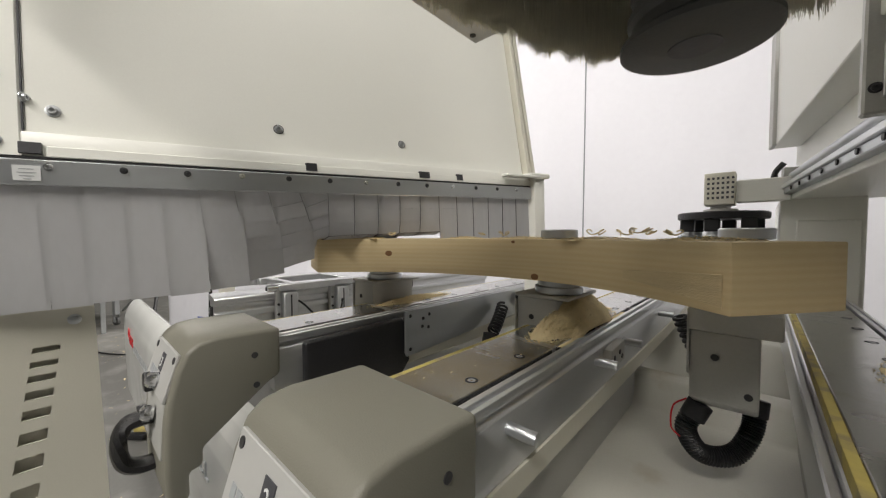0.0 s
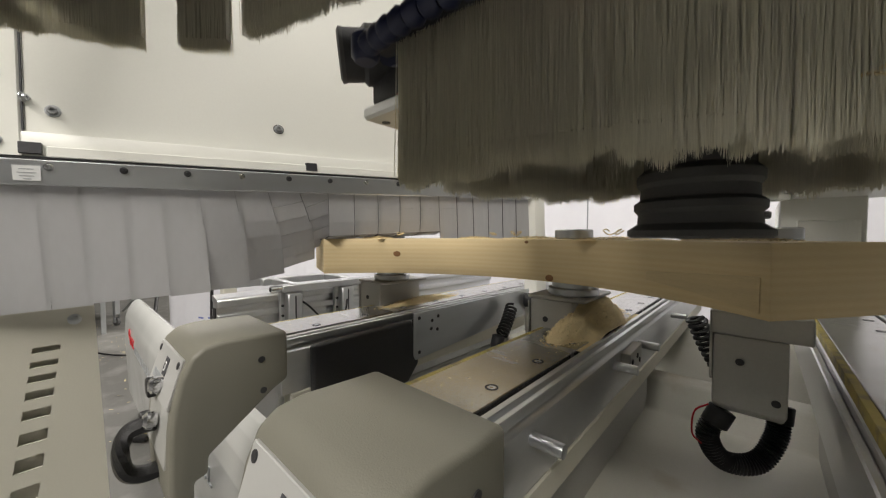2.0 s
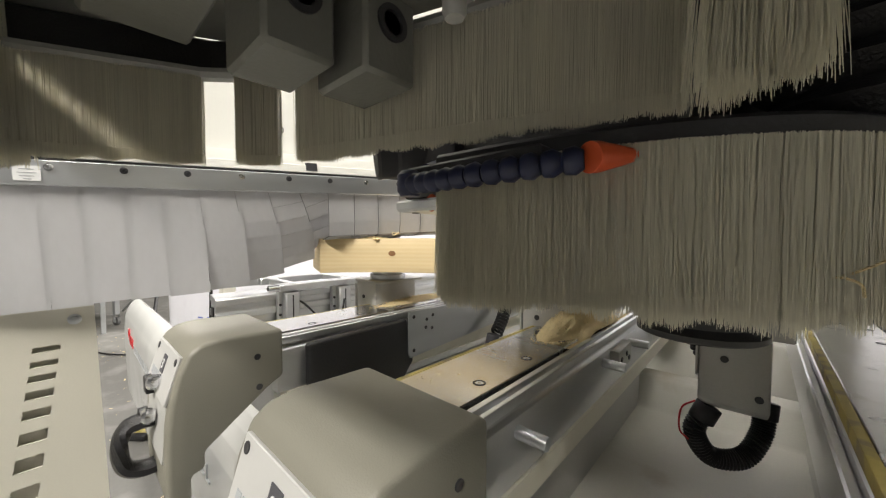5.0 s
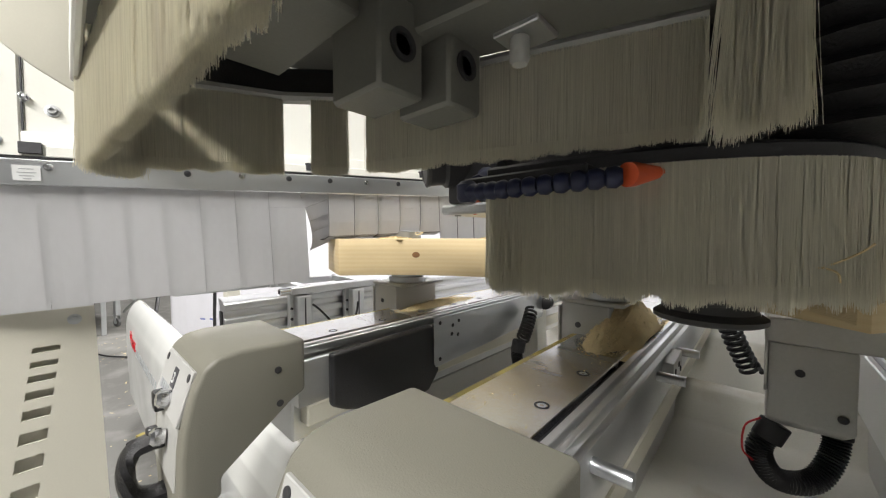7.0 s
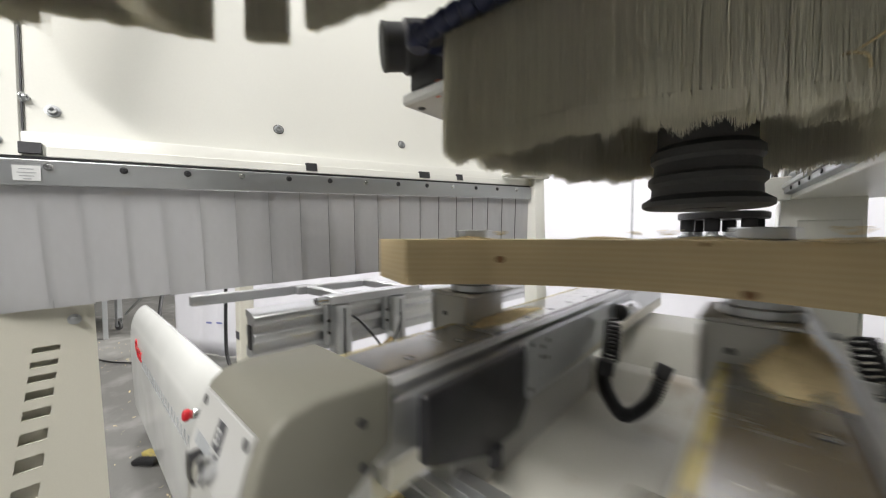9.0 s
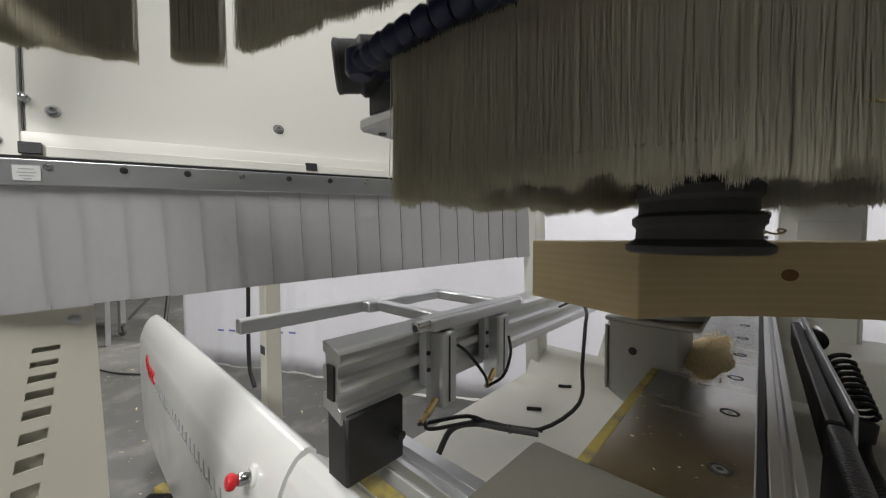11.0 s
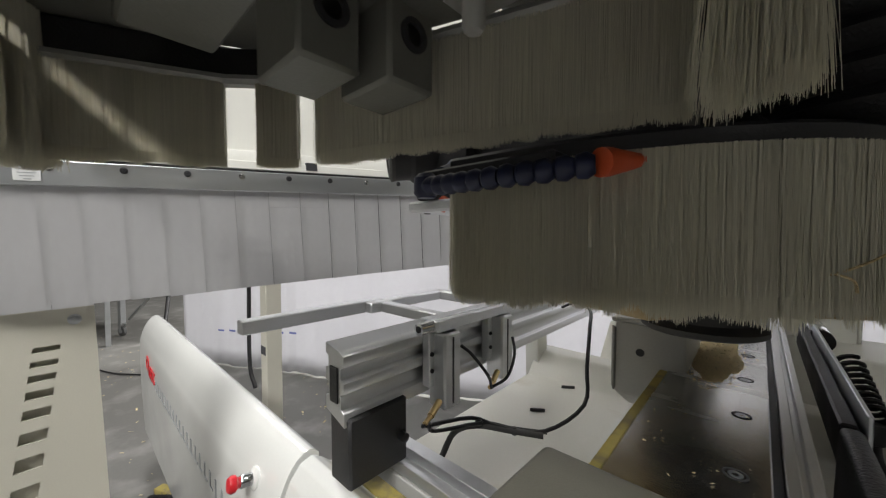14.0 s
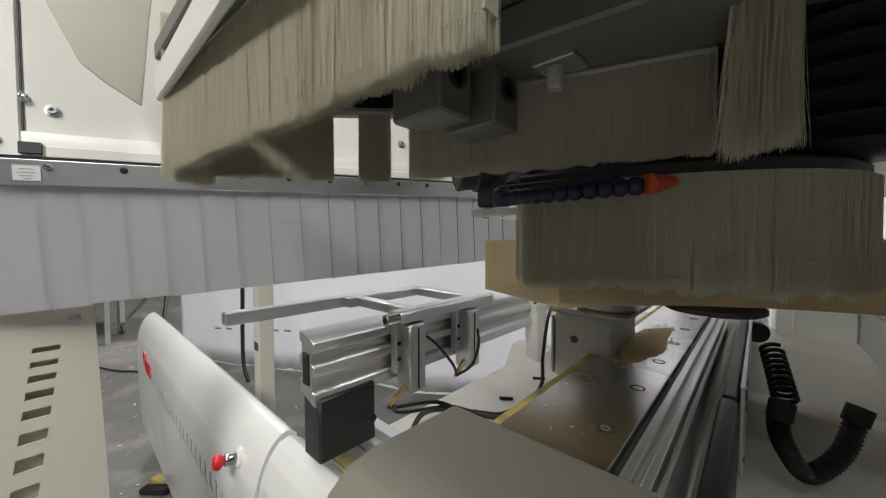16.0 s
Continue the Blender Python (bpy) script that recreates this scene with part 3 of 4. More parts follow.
def build_hood():
    """White hood side with its frame, bolts and lower lip; local x along, y outward, z up."""
    h = thing("gantry_hood", "white painted steel hood side of the travelling gantry", "machine hood")
    GANTRY.append((h, CURT))
    lean = pose(0, 0, 0, -9, 0, 0)
    base = Matrix.Translation((0, .004, .135)) @ lean
    part("panel", box(-.4255, .62, .012, .024, .02, 1.0, .002, 1, base), WHITE, h, "white hood panel")
    part("lower_lip", box(-.425, .63, -.006, .012, -.012, .030, .003, 2, base), WHITE, h, smooth=True)
    part("lip_step", box(-.40, .60, -.010, -.005, -.008, .008, .001, 1, base), WHITE, h)
    part("left_post", box(-.60, -.4275, .010, .024, -.02, 1.0, .003, 1, base), WHITE, h)
    part("joint", box(-.4274, -.4256, .0095, .013, .0, 1.0, 0, 1, base), DARK, h, "dark joint line")
    part("edge_trim", box(.622, .638, -.008, .024, .01, 1.0, .002, 1, base), CREAM, h)
    part("edge_trim", box(.654, .668, .0, .03, .01, 1.0, .002, 1, base), CREAM, h)
    for x in (-.086, .193):
        screw_hole(base @ Vector((x, .0125, .085)), (base.to_3x3() @ Vector((0, -1, 0))), .0085, h, "rubber_washer")
        bolt(base @ Vector((x, .012, .085)), (base.to_3x3() @ Vector((0, -1, 0))), .0055, h)
    bolt(base @ Vector((-.396, .012, .07)), (base.to_3x3() @ Vector((0, -1, 0))), .006, h)
    for z in (.02, .12, .26):
        bolt(base @ Vector((-.452, .010, z)), (base.to_3x3() @ Vector((0, -1, 0))), .0045, h)
    bolt(base @ Vector((-.425, .009, .085)), (base.to_3x3() @ Vector((1, -.3, 0))), .005, h)
    for x, w in ((-.415, .022), (-.035, .022), (.235, .03), (.345, .02)):
        part("lip_notch", box(x - w / 2, x + w / 2, -.011, -.0065, -.004, .012, 0, 1, base), DARK, h, "dark notch in the lip")
    part("post", box(.625, .672, -.022, .03, -.52, .165, .004, 2), WHITE, h, "white corner post", smooth=True)
    part("post_cap", box(.60, .69, -.03, .035, .152, .166, .003, 1), WHITE, h)
    part("shelf", box(.50, .64, -.032, -.004, .150, .158, .002, 1), WHITE, h)
    return h


def build_curtain():
    """Zinc rail with screws, and hanging grey vinyl strips."""
    c = thing("strip_curtain", "grey vinyl strip curtain hung from a zinc rail", "strip curtain")
    GANTRY.append((c, CURT))
    part("rail", box(-.62, .622, -.010, -.004, .088, .124, .0012, 1), STEEL, c, "zinc-plated rail")
    part("gasket", box(-.62, .622, -.006, .004, .1245, .129, 0), BLACK, c, "black rubber seal")
    part("sticker", box(-.432, -.406, -.0112, -.0102, .094, .115, 0), LABEL, c, "white printed sticker")
    for z, w in ((.110, .014), (.105, .018), (.1005, .014), (.0965, .008)):
        part("sticker_print", box(-.419 - w / 2, -.419 + w / 2, -.0116, -.0113, z - .0005, z + .0005, 0), GREYINK, c)
    for k in range(13):
        bolt((-.398 + k * .0795, -.010, .114), (0, -1, 0), .0034, c, "screw", DARK if k % 3 else CHROME)
    rnd = random.Random(11)
    edges = [-.61, -.558, -.507, -.46, -.414, -.370, -.322, -.273, -.222, -.169, -.1135, -.0565] + [.0565 * i for i in range(11)] + [.618]
    for k, (x0, x1) in enumerate(zip(edges, edges[1:])):
        w = (x1 - x0) * (1.18 if -.25 < x0 < .32 else 1.10)
        amp, tip = rnd.uniform(-.0014, .0014), rnd.uniform(-.0015, .0015)

        def sheet(lo, hi, rows):
            """The stretch of a strip between two shares of its length, from its own upper edge down."""
            bm = bmesh.new()
            g = []
            for j in range(rows + 1):
                q = lo + (hi - lo) * j / rows
                g.append([bm.verts.new(((i / 5 - .05) * w, amp * q * q + .0008 * math.sin(i / 5 * 3.1) * q + .0007 * noise.noise(Vector((k, i * .5, q * 3))), -(q - lo) * (.178 + tip))) for i in range(6)])
            for j in range(rows):
                for i in range(5):
                    bm.faces.new((g[j][i], g[j][i + 1], g[j + 1][i + 1], g[j + 1][i]))
            return bm

        def piece(name, bm, parent):
            ob = part(name, bm, [STRIP, STRIPEDGE], parent)
            so = ob.modifiers.new("thick", "SOLIDIFY")
            so.thickness, so.material_offset_rim = .0020, 1
            return ob
        at = pose(x0, .001, .0885, rnd.uniform(-.3, .3), 0, rnd.uniform(2.2, 3.2))
        soft = -.25 < x0 < .32
        ob = piece("strip", sheet(0, 1 / FOLDS, 2) if soft else sheet(0, 1, 10), c)
        ob.matrix_local = at
        folds = [piece("strip_fold", sheet(i / FOLDS, (i + 1) / FOLDS + .002, 2), ob) for i in range(1, FOLDS)] if soft else []
        PUSHED.append((ob, folds, at, (x0 + x1) / 2))
    return c


def build_side_panel():
    """Cream side panel of the gantry column with vent slots."""
    s = thing("vent_panel", "cream steel side panel with a row of vent slots", "machine panel")
    GANTRY.append((s, Matrix.Identity(4)))
    # plate with real slots: bars round the openings; local x is the outside edge of the slots
    X, back, front = -.785, -.45, .026
    slots = [(.900, .008), (.879, .009), (.858, .010), (.834, .012), (.806, .014), (.772, .017), (.734, .020), (.690, .022), (.645, .022), (.600, .022)]
    s0, s1 = -.040, -.012
    cells = [box(X - .003, X, back, s0, .30, .985, 0), box(X - .003, X, s1, front, .30, .985, 0)]
    hi = .985
    for z, hh in slots:
        cells.append(box(X - .003, X, s0, s1, z + hh / 2, hi, 0))
        hi = z - hh / 2
    cells.append(box(X - .003, X, s0, s1, .30, hi, 0))
    bm = join(*cells)
    for v in bm.verts:
        if min(abs(v.co.y - s0), abs(v.co.y - s1)) < 1e-4:
            v.co.y += (v.co.z - .90) * .13
        elif abs(v.co.y - front) < 1e-4:
            v.co.y -= (v.co.z - .96) * .03
    part("panel", bm, CREAM, s)
    part("edge_flange", box(X - .05, X - .0035, front - .0035, front, .30, .985, .0005), CREAM, s)
    part("inner_box", box(X - .05, X - .012, back, front - .005, .30, .98, 0), CREAM, s)
    part("bolt", turned([(.008, 0), (.008, .002), (.005, .003), (.005, .009), (.002, .010)], 16, Matrix.Translation((X, .004, .940)) @ pose(0, 0, 0, 0, 90, 0)), STEEL, s, smooth=True)
    return s


def build_cross_beam():
    """Gantry cross beam on the far side: white underside, guide shaft, rails and column."""
    c = thing("gantry_beam", "white gantry cross beam with steel guide shaft and rail", "machine beam")
    GANTRY.append((c, Matrix.Identity(4)))
    # the near stretch is out of view, added to shade the table's right side
    a, b = Vector((.260, -.50, 0)), Vector((.040, 1.70, 0))
    d = (b - a).normalized()
    s = Vector((d.y, -d.x, 0))
    m = Matrix((s, d, Vector((0, 0, 1)))).transposed().to_4x4()
    m.translation = a
    L = (b - a).length

    def bx(*v, bev=.002, seg=1):
        return box(*v, bev, seg, m)
    part("rail", bx(0, .05, 0, L, 1.205, 1.222), STEEL, c, "steel guide rail")
    part("rail_bar", bx(-.006, .02, 0, L, 1.222, 1.236), ALU, c)
    part("underside", bx(.02, .6, 0, L, 1.19, 1.206), WHITE, c)
    part("back_panel", bx(.05, .07, 0, L + .04, 1.222, 1.70), WHITE, c, "white back panel")
    part("guide_shaft", rod(m @ Vector((.03, .0, 1.27)), m @ Vector((.03, L - .05, 1.27)), .013), STEEL, c, "round steel guide shaft", smooth=True)
    part("shaft_mount", bx(.005, .05, L - .06, L - .02, 1.235, 1.30), CAST, c)
    part("cable", tube([m @ Vector(p) for p in ((.01, L - .03, 1.32), (-.01, L - .02, 1.29), (-.012, L - .03, 1.25), (.01, L - .04, 1.235))], .009, 20, 8), BLACK, c, smooth=True)
    part("cover_edge", bx(-.03, -.018, L - .10, L - .02, 1.37, 1.75), CAST, c, "grey edge strip")
    part("top_panel", bx(-.02, .05, .3, L - .02, 1.372, 1.76), WHITE, c)
    part("end_bracket", box(.100, .19, .765, .79, 1.24, 1.62, .003, 1), CAST, c, "dark grey end bracket")
    part("bracket_lip", box(.118, .126, .757, .766, 1.26, 1.6, .001, 1), ALU, c)
    bolt((.112, .764, 1.275), (0, -1, 0), .005, c, mat=DARK)
    part("column", box(.045, .235, 1.62, 2.1, .0, 1.195, .006, 2), WHITE, c, "white painted column", smooth=True)
    part("column_panel", box(.085, .225, 1.612, 1.621, .45, 1.12, .003, 1), WHITE, c)
    part("hose", tube([(.34, 1.25, 1.20), (.345, 1.27, 1.12), (.33, 1.3, 1.03), (.30, 1.35, .98)], .045, 20, 12), RUBBER, c, "grey hose", smooth=True)
    for k in range(18):
        part("rail_screw", turned([(.006, 0), (.006, .003), (.002, .003)], 12, m @ Matrix.Translation((-.0005, .1 + k * .11, 1.2135)) @ pose(0, 0, 0, 0, -90, 0)), DARK, c)
    return c


def build_tool_changer():
    """Tool carousel at the back with perforated box and gripper disc."""
    t = thing("tool_changer", "tool carousel with black grippers under a perforated grey box", "tool changer")
    GANTRY.append((t, Matrix.Identity(4)))
    y = 1.56
    part("housing", box(-.155, -.068, y, y + .09, 1.178, 1.292, .003, 1), CREAM, t, "pale grey housing", smooth=True)
    for i in range(6):
        for j in range(5):
            part("vent_hole", box(-.146 + i * .0135, -.139 + i * .0135, y - .0015, y + .004, 1.200 + j * .017, 1.208 + j * .017, 0), INK, t)
    part("arm", box(-.066, .07, y + .02, y + .06, 1.185, 1.262, .003, 1), WHITE, t, "white carrier arm")
    part("hub", turned([(.05, 1.15), (.05, 1.165), (.03, 1.168), (.03, 1.178)], 28, Matrix.Translation((-.11, y + .05, 0))), CAST, t, smooth=True)
    part("disc", turned([(.132, 1.130), (.136, 1.134), (.136, 1.152), (.130, 1.156)], 48, Matrix.Translation((-.11, y + .1, 0))), BLACK, t, "black carousel disc", smooth=True)
    for k in range(6):
        a = math.tau * k / 6 + .35
        px, py = -.11 + .105 * math.cos(a), y + .1 + .105 * math.sin(a)
        g = part("gripper", box(px - .022, px + .022, py - .02, py + .02, 1.085, 1.132, .004, 1), BLACK, t, "black tool gripper", smooth=True)
        part("tool_holder", turned([(.014, 1.03), (.032, 1.032), (.032, 1.046), (.024, 1.048), (.024, 1.056), (.032, 1.058), (.032, 1.070), (.018, 1.074), (.014, 1.10)], 24, Matrix.Translation((px, py, 0))), STEEL, t, "steel tool holder", smooth=True)
    return t


# ---- machining head: origin at the middle of the cup's rim ----
def build_head():
    h = thing("machining_head", "milling head with bristle skirts, blue coolant hose and rubber cup", "milling head")
    rnd = random.Random(3)
    part("cup", turned([(.010, .004), (.012, .0), (.052, .0), (.0555, .002), (.0555, .007), (.047, .013), (.0465, .022), (.050, .026), (.050, .032), (.045, .036), (.0445, .046), (.048, .050), (.048, .058), (.042, .064), (.042, .15)], 56), RUBBER, h, "dark grey rubber cup in rings", smooth=True)
    part("cup_bore", turned([(.019, -.0006), (.019, .002), (.017, .0021), (.015, .0)], 32), DARK, h)
    # lower oval of bristles round the cup
    oval = [(-.166, -.206), (-.08, -.200), (.01, -.176), (.078, -.128), (.115, -.055), (.118, .02), (.08, .085), (0, .108), (-.07, .09), (-.115, .03), (-.142, -.06), (-.164, -.15)]
    line = [(p.x, p.y) for p in curve_points([(*p, 0) for p in oval + oval[:1]], 72)]
    part("lower_skirt", join(bristles(line, .045, .158, .00045, 17, rnd, .013, .005, .00028, .024), bristle_core(line, .062, .157, .018)), BRISTLE, h, "dense off-white nylon bristle oval", kind="stuff")

    def grown(f):
        return [((x + .035) * f - .035, (y + .04) * f - .04) for x, y in line[:-1]]
    part("skirt_plate", prism(grown(1.05), .156, .172, "z", .003, 1), DARK, h, "black holder plate", smooth=True)
    part("spindle", turned([(.08, .165), (.08, .26), (.07, .27), (.07, .62)], 40, Matrix.Translation((-.02, .03, 0))), BLACK, h, smooth=True)
    # bellows beside the spindle
    prof, z = [], .172
    for k in range(9):
        prof += [(.046, z), (.060, z + .011)]
        z += .022
    part("bellows", turned(prof, 36, Matrix.Translation((.095, -.075, 0))), BLACK, h, "black rubber bellows", smooth=True)
    # segmented coolant hose before the plate, with orange nozzle
    hl = curve_points([(-.176, -.238, .144), (-.13, -.242, .143), (-.08, -.238, .144), (-.034, -.226, .146)], 11)
    for p, q in zip(hl, hl[1:]):
        dirn = (q - p).to_track_quat("Z", "Y").to_matrix().to_4x4()
        part("hose_link", turned([(.0050, -.0075), (.0082, -.005), (.0090, .001), (.0060, .006)], 14, Matrix.Translation((p + q) / 2) @ dirn), BLUE, h, "navy blue hose link", smooth=True)
    dirn = Vector((.021, .046, .006)).to_track_quat("Z", "Y").to_matrix().to_4x4()
    part("nozzle", turned([(.0095, -.003), (.0095, .003), (.0080, .012), (.0048, .032), (.0042, .046)], 18, Matrix.Translation((-.030, -.224, .147)) @ dirn), ORANGE, h, "orange nozzle", smooth=True)
    part("hose_end", turned([(.008, 0), (.011, .004), (.011, .018), (.007, .022)], 16, Matrix.Translation((-.180, -.236, .134))), BLUE, h, smooth=True)
    part("hose_bracket", box(-.19, -.06, -.232, -.16, .150, .160, .002, 1), DARK, h)
    # motor with round port
    part("motor_block", box(-.272, -.190, -.165, .05, .142, .218, .006, 2), DARK, h, "dark motor block", smooth=True)
    part("motor_foot", box(-.278, -.185, -.172, .062, .128, .1415, .003, 1), ALU, h, "grey foot plate")
    for x, y in ((-.265, -.15), (-.265, .04), (-.21, .04)):
        screw_hole((x, y, .1278), (0, 0, -1), .004, h)
    axis = Matrix.Translation((-.283, -.190, .192)) @ Vector((-.55, -.8, -.1)).to_track_quat("Z", "Y").to_matrix().to_4x4()
    part("port", turned([(.030, -.06), (.030, -.022), (.026, -.018), (.026, .004), (.0225, .006), (.020, .004), (.019, -.014)], 32, axis), DARK, h, "round dark port", smooth=True)
    part("port_ring", turned([(.0268, .0005), (.0268, .0045), (.0226, .0065), (.0222, .0045)], 32, axis), RUBBER, h, smooth=True)
    part("pipe", tube([(-.27, -.09, .21), (-.24, -.13, .19), (-.2, -.17, .17), (-.185, -.21, .155)], .012, 20, 10), BLUE, h, smooth=True)
    part("fitting", turned([(.007, 0), (.009, .016), (.005, .026)], 14, Matrix.Translation((-.225, -.15, .150)) @ pose(0, 0, 0, 140, 0, 0)), ORANGE, h, "orange fitting", smooth=True)
    # upper unit: open box of bristle strips with grey roof
    A, B, G, H, C, D = (.012, -.195), (-.255, -.278), (-.322, -.2875), (-.3726, -.342), (-.446, -.50), (-.03, -.475)

    def pt(p, q, t):
        return (p[0] + (q[0] - p[0]) * t, p[1] + (q[1] - p[1]) * t)
    for p, q in (([A, B]), ([B, pt(B, G, .45)]), ([G, pt(G, H, .55)]), ([H, C]), ([C, D])):
        part("upper_skirt", join(bristles([p, q], .171, .258, .00045, 12, rnd, .005, .002, .00028, .012), bristle_core([p, q], .182, .257, .009)), BRISTLE, h, "straight off-white bristle strip", kind="stuff")
    part("tassel", join(bristles([(.030, -.245), (.060, -.25)], .164, .34, .0004, 40, rnd, .014, .012, .0003, .030), bristle_core([(.034, -.245), (.056, -.25)], .205, .34, .016)), BRISTLE, h, "loose white bristle tuft", kind="stuff")
    part("tassel", bristles([(-.432, -.47), (-.45, -.50)], .165, .34, .0007, 22, rnd, .012, .010, .0007, .035), BRISTLE, h, "loose white bristle tuft", kind="stuff")
    for p, q in ((A, B), (B, G), (G, H), (H, C), (C, D)):
        part("strip_holder", rod((*p, .262), (*q, .262), .007, 8), CAST, h)
    part("roof", prism([(.20, -.10), (-.24, -.235), (-.34, -.27), (-.47, -.51), (.08, -.50), (.20, -.34)], .30, .32, "z", .002, 1), CAST_SHADED, h, "roof plate of the drill unit, its shade painted in")
    # unseen block above the head, added to keep lamp light off it
    part("shade_block", box(-.16, .22, -.18, .22, .33, .98, .01, 2), CAST_SHADED, h)
    # filler box, added in black to darken a bright gap above the plate
    part("dark_filler", box(-.20, .0, -.15, .12, .1725, .299, .004, 1), BLACK, h, "dark filler box added behind the bristle strips")
    part("inner_plate", prism([(.03, -.20), (-.23, -.285), (-.19, -.33), (.05, -.30)], .262, .298, "z", .003, 1), CAST_SHADED, h)
    for x0, x1, y0, y1, z0, z1 in ((-.228, -.162, -.362, -.316, .210, .285), (-.205, -.142, -.308, -.264, .206, .272), (-.335, -.185, -.43, -.36, .268, .2995)):
        blk = part("drill_block", box(x0, x1, y0, y1, z0, z1, .003, 1), CAST_SHADED, h, "grey metal drill block, its shade painted in", smooth=True)
        s = (y1 - y0) / 2
        part("bore", turned([(s * .55, 0), (s * .55, .002), (s * .36, .0022), (s * .32, -.002)], 24, Matrix.Translation((x1, (y0 + y1) / 2, z0 + .037)) @ pose(0, 0, 0, 0, 90, 0)), DARK, blk)
    # black panel that closes the recess above strips G-H and H-C
    part("recess_panel", prism([(-.322, -.280), (-.3726, -.335), (-.446, -.50), (-.460, -.50), (-.386, -.33), (-.33, -.27)], .2645, .2995, "z", .002, 1), BLACK, h, "black panel in the recess above the bristle strips")
    part("sensor", turned([(.006, 0), (.008, .004), (.008, .02), (.004, .024)], 14, Matrix.Translation((-.10, -.27, .236))), CAST, h, smooth=True)
    part("sensor_plate", box(-.118, -.078, -.282, -.248, .258, .2635, .001, 1), ALU, h)
    # pointed white cover at the side
    cover = prism([(0, 0), (-.036, .023), (-.062, .045), (-.093, .12), (-.12, .5), (.045, .5), (.025, .237), (.011, .123)], -.004, .004, "y", .002, 2)
    cover.transform(pose(-.616, -.505, .286, 0, 0, 77.7))
    # cream in place of white puts the shaded tone into the colour
    part("side_cover", cover, CREAM, h, "white pointed side cover, in cream for its shaded tone", smooth=True)
    part("skirt_bar", box(-.455, .07, -.512, -.505, .250, .285, .002, 1), WHITE, h, smooth=True)
    curl = [(.078 + .010 * math.cos(i * .9) + .0022 * i, -.142 - .002 * math.sin(i * .9), .066 + .0035 * i + .004 * math.sin(i * 1.1)) for i in range(8)]
    part("caught_shaving", tube(curl, .0008, 30, 5), DUST, h, "pale wood shaving caught in the bristles", smooth=True)
    return h


# ---- loading stop and small things at the table's end ----
def build_stop_rail():
    p = thing("stop_profile", "aluminium extrusion with grooves on a black block", "aluminium profile")
    x0, x1 = -1.122, -1.070
    prof = [(x0, .905), (x0, .888), (x0 + .008, .886), (x0 + .008, .868), (x0, .866), (x0, .846), (x0 + .008, .844), (x0 + .008, .824), (x0, .822), (x0, .800), (x1, .785), (x1, .806), (x1 - .010, .810), (x1 - .010, .832), (x1, .836), (x1, .852), (x1 - .010, .856), (x1 - .010, .872), (x1, .876), (x1, .892), (x1 - .014, .898)]
    part("extrusion", prism(prof, .268, 1.55, "y", .0008, 1), ALU, p, "grooved aluminium extrusion", smooth=True)
    part("end_recess", box(x0 + .016, x1 - .016, .2655, .269, .818, .872, 0), BLACK, p, "dark hollow end")
    part("block", box(-1.118, -1.062, .272, .385, .688, .798, .004, 1), BLACK, p, "black plastic block", smooth=True)
    part("block_knob", turned([(.008, 0), (.008, .012), (.005, .014)], 16, Matrix.Translation((-1.062, .37, .735)) @ pose(0, 0, 0, 0, 90, 0)), BLACK, p, smooth=True)
    f = thing("stop_fork", "aluminium fork-shaped loading arm on two pneumatic cylinders", "loading arm")
    part("arm", box(-1.302, -1.276, .198, .50, .897, .922, .002, 1), ALU, f)
    part("lug", box(-1.282, -1.255, .45, .49, .897, .921, .003, 1), ALU, f, smooth=True)
    part("cross_bar", box(-1.255, -1.07, .475, .50, .898, .920, .003, 1), ALU, f, smooth=True)
    part("cross_bar", box(-1.29, -1.07, .68, .705, .898, .920, .003, 1), ALU, f, smooth=True)
    part("side_bar", box(-1.29, -1.262, .49, .70, .898, .920, .003, 1), ALU, f, smooth=True)
    part("link_bar", box(-1.075, -1.028, .425, .72, .902, .922, .002, 1), ALU, f, "machined aluminium bar", smooth=True)
    part("shaft", rod((-1.045, .395, .912), (-1.045, .74, .912), .011, 20, None, .001), CHROME, f, "ground steel shaft", smooth=True)
    part("shaft_end", rod((-1.045, .394, .912), (-1.045, .40, .912), .006, 16), DARK, f)
    for y in (.46, .64):
        cyl = part("cylinder", box(-1.066, -1.024, y - .022, y + .022, .762, .898, .004, 1), ALU, f, "aluminium pneumatic cylinder", smooth=True)
        part("groove", box(-1.0245, -1.0232, y - .002, y + .002, .77, .89, 0), DARK, cyl)
        part("mount_plate", box(-1.069, -1.05, y - .034, y + .034, .80, .902, .002, 1), ALU, f)
        part("fitting", join(rod((-1.03, y - .03, .782), (-1.02, y - .062, .772), .006, 12), rod((-1.02, y - .062, .772), (-1.015, y - .08, .768), .0042, 12)), BRASS, cyl, "brass push fitting", smooth=True)
        for z in (.86, .83):
            part("cap_screw", turned([(.004, 0), (.004, .003), (.002, .003), (.002, .001)], 12, Matrix.Translation((-1.05, y - .029, z)) @ pose(0, 0, 0, 0, 90, 0)), DARK, f)
    hose = spiral_hoses()
    AIR = "thin black air hose along the machine bed"
    hose("air_hose", AIR, [(-1.014, .382, .767), (-1.03, .398, .752), (-1.006, .49, .738), (-.966, .524, .722), (-.90, .566, .722), (-.856, .632, .76), (-.862, .66, .82), (-.872, .70, .885), (-.90, .78, .905), (-.97, .90, .90), (-1.05, .98, .86)], .0036)
    hose("air_hose", AIR, [(-1.014, .388, .766), (-1.02, .41, .742), (-.99, .505, .728), (-.95, .538, .720), (-.90, .574, .716)], .0034)
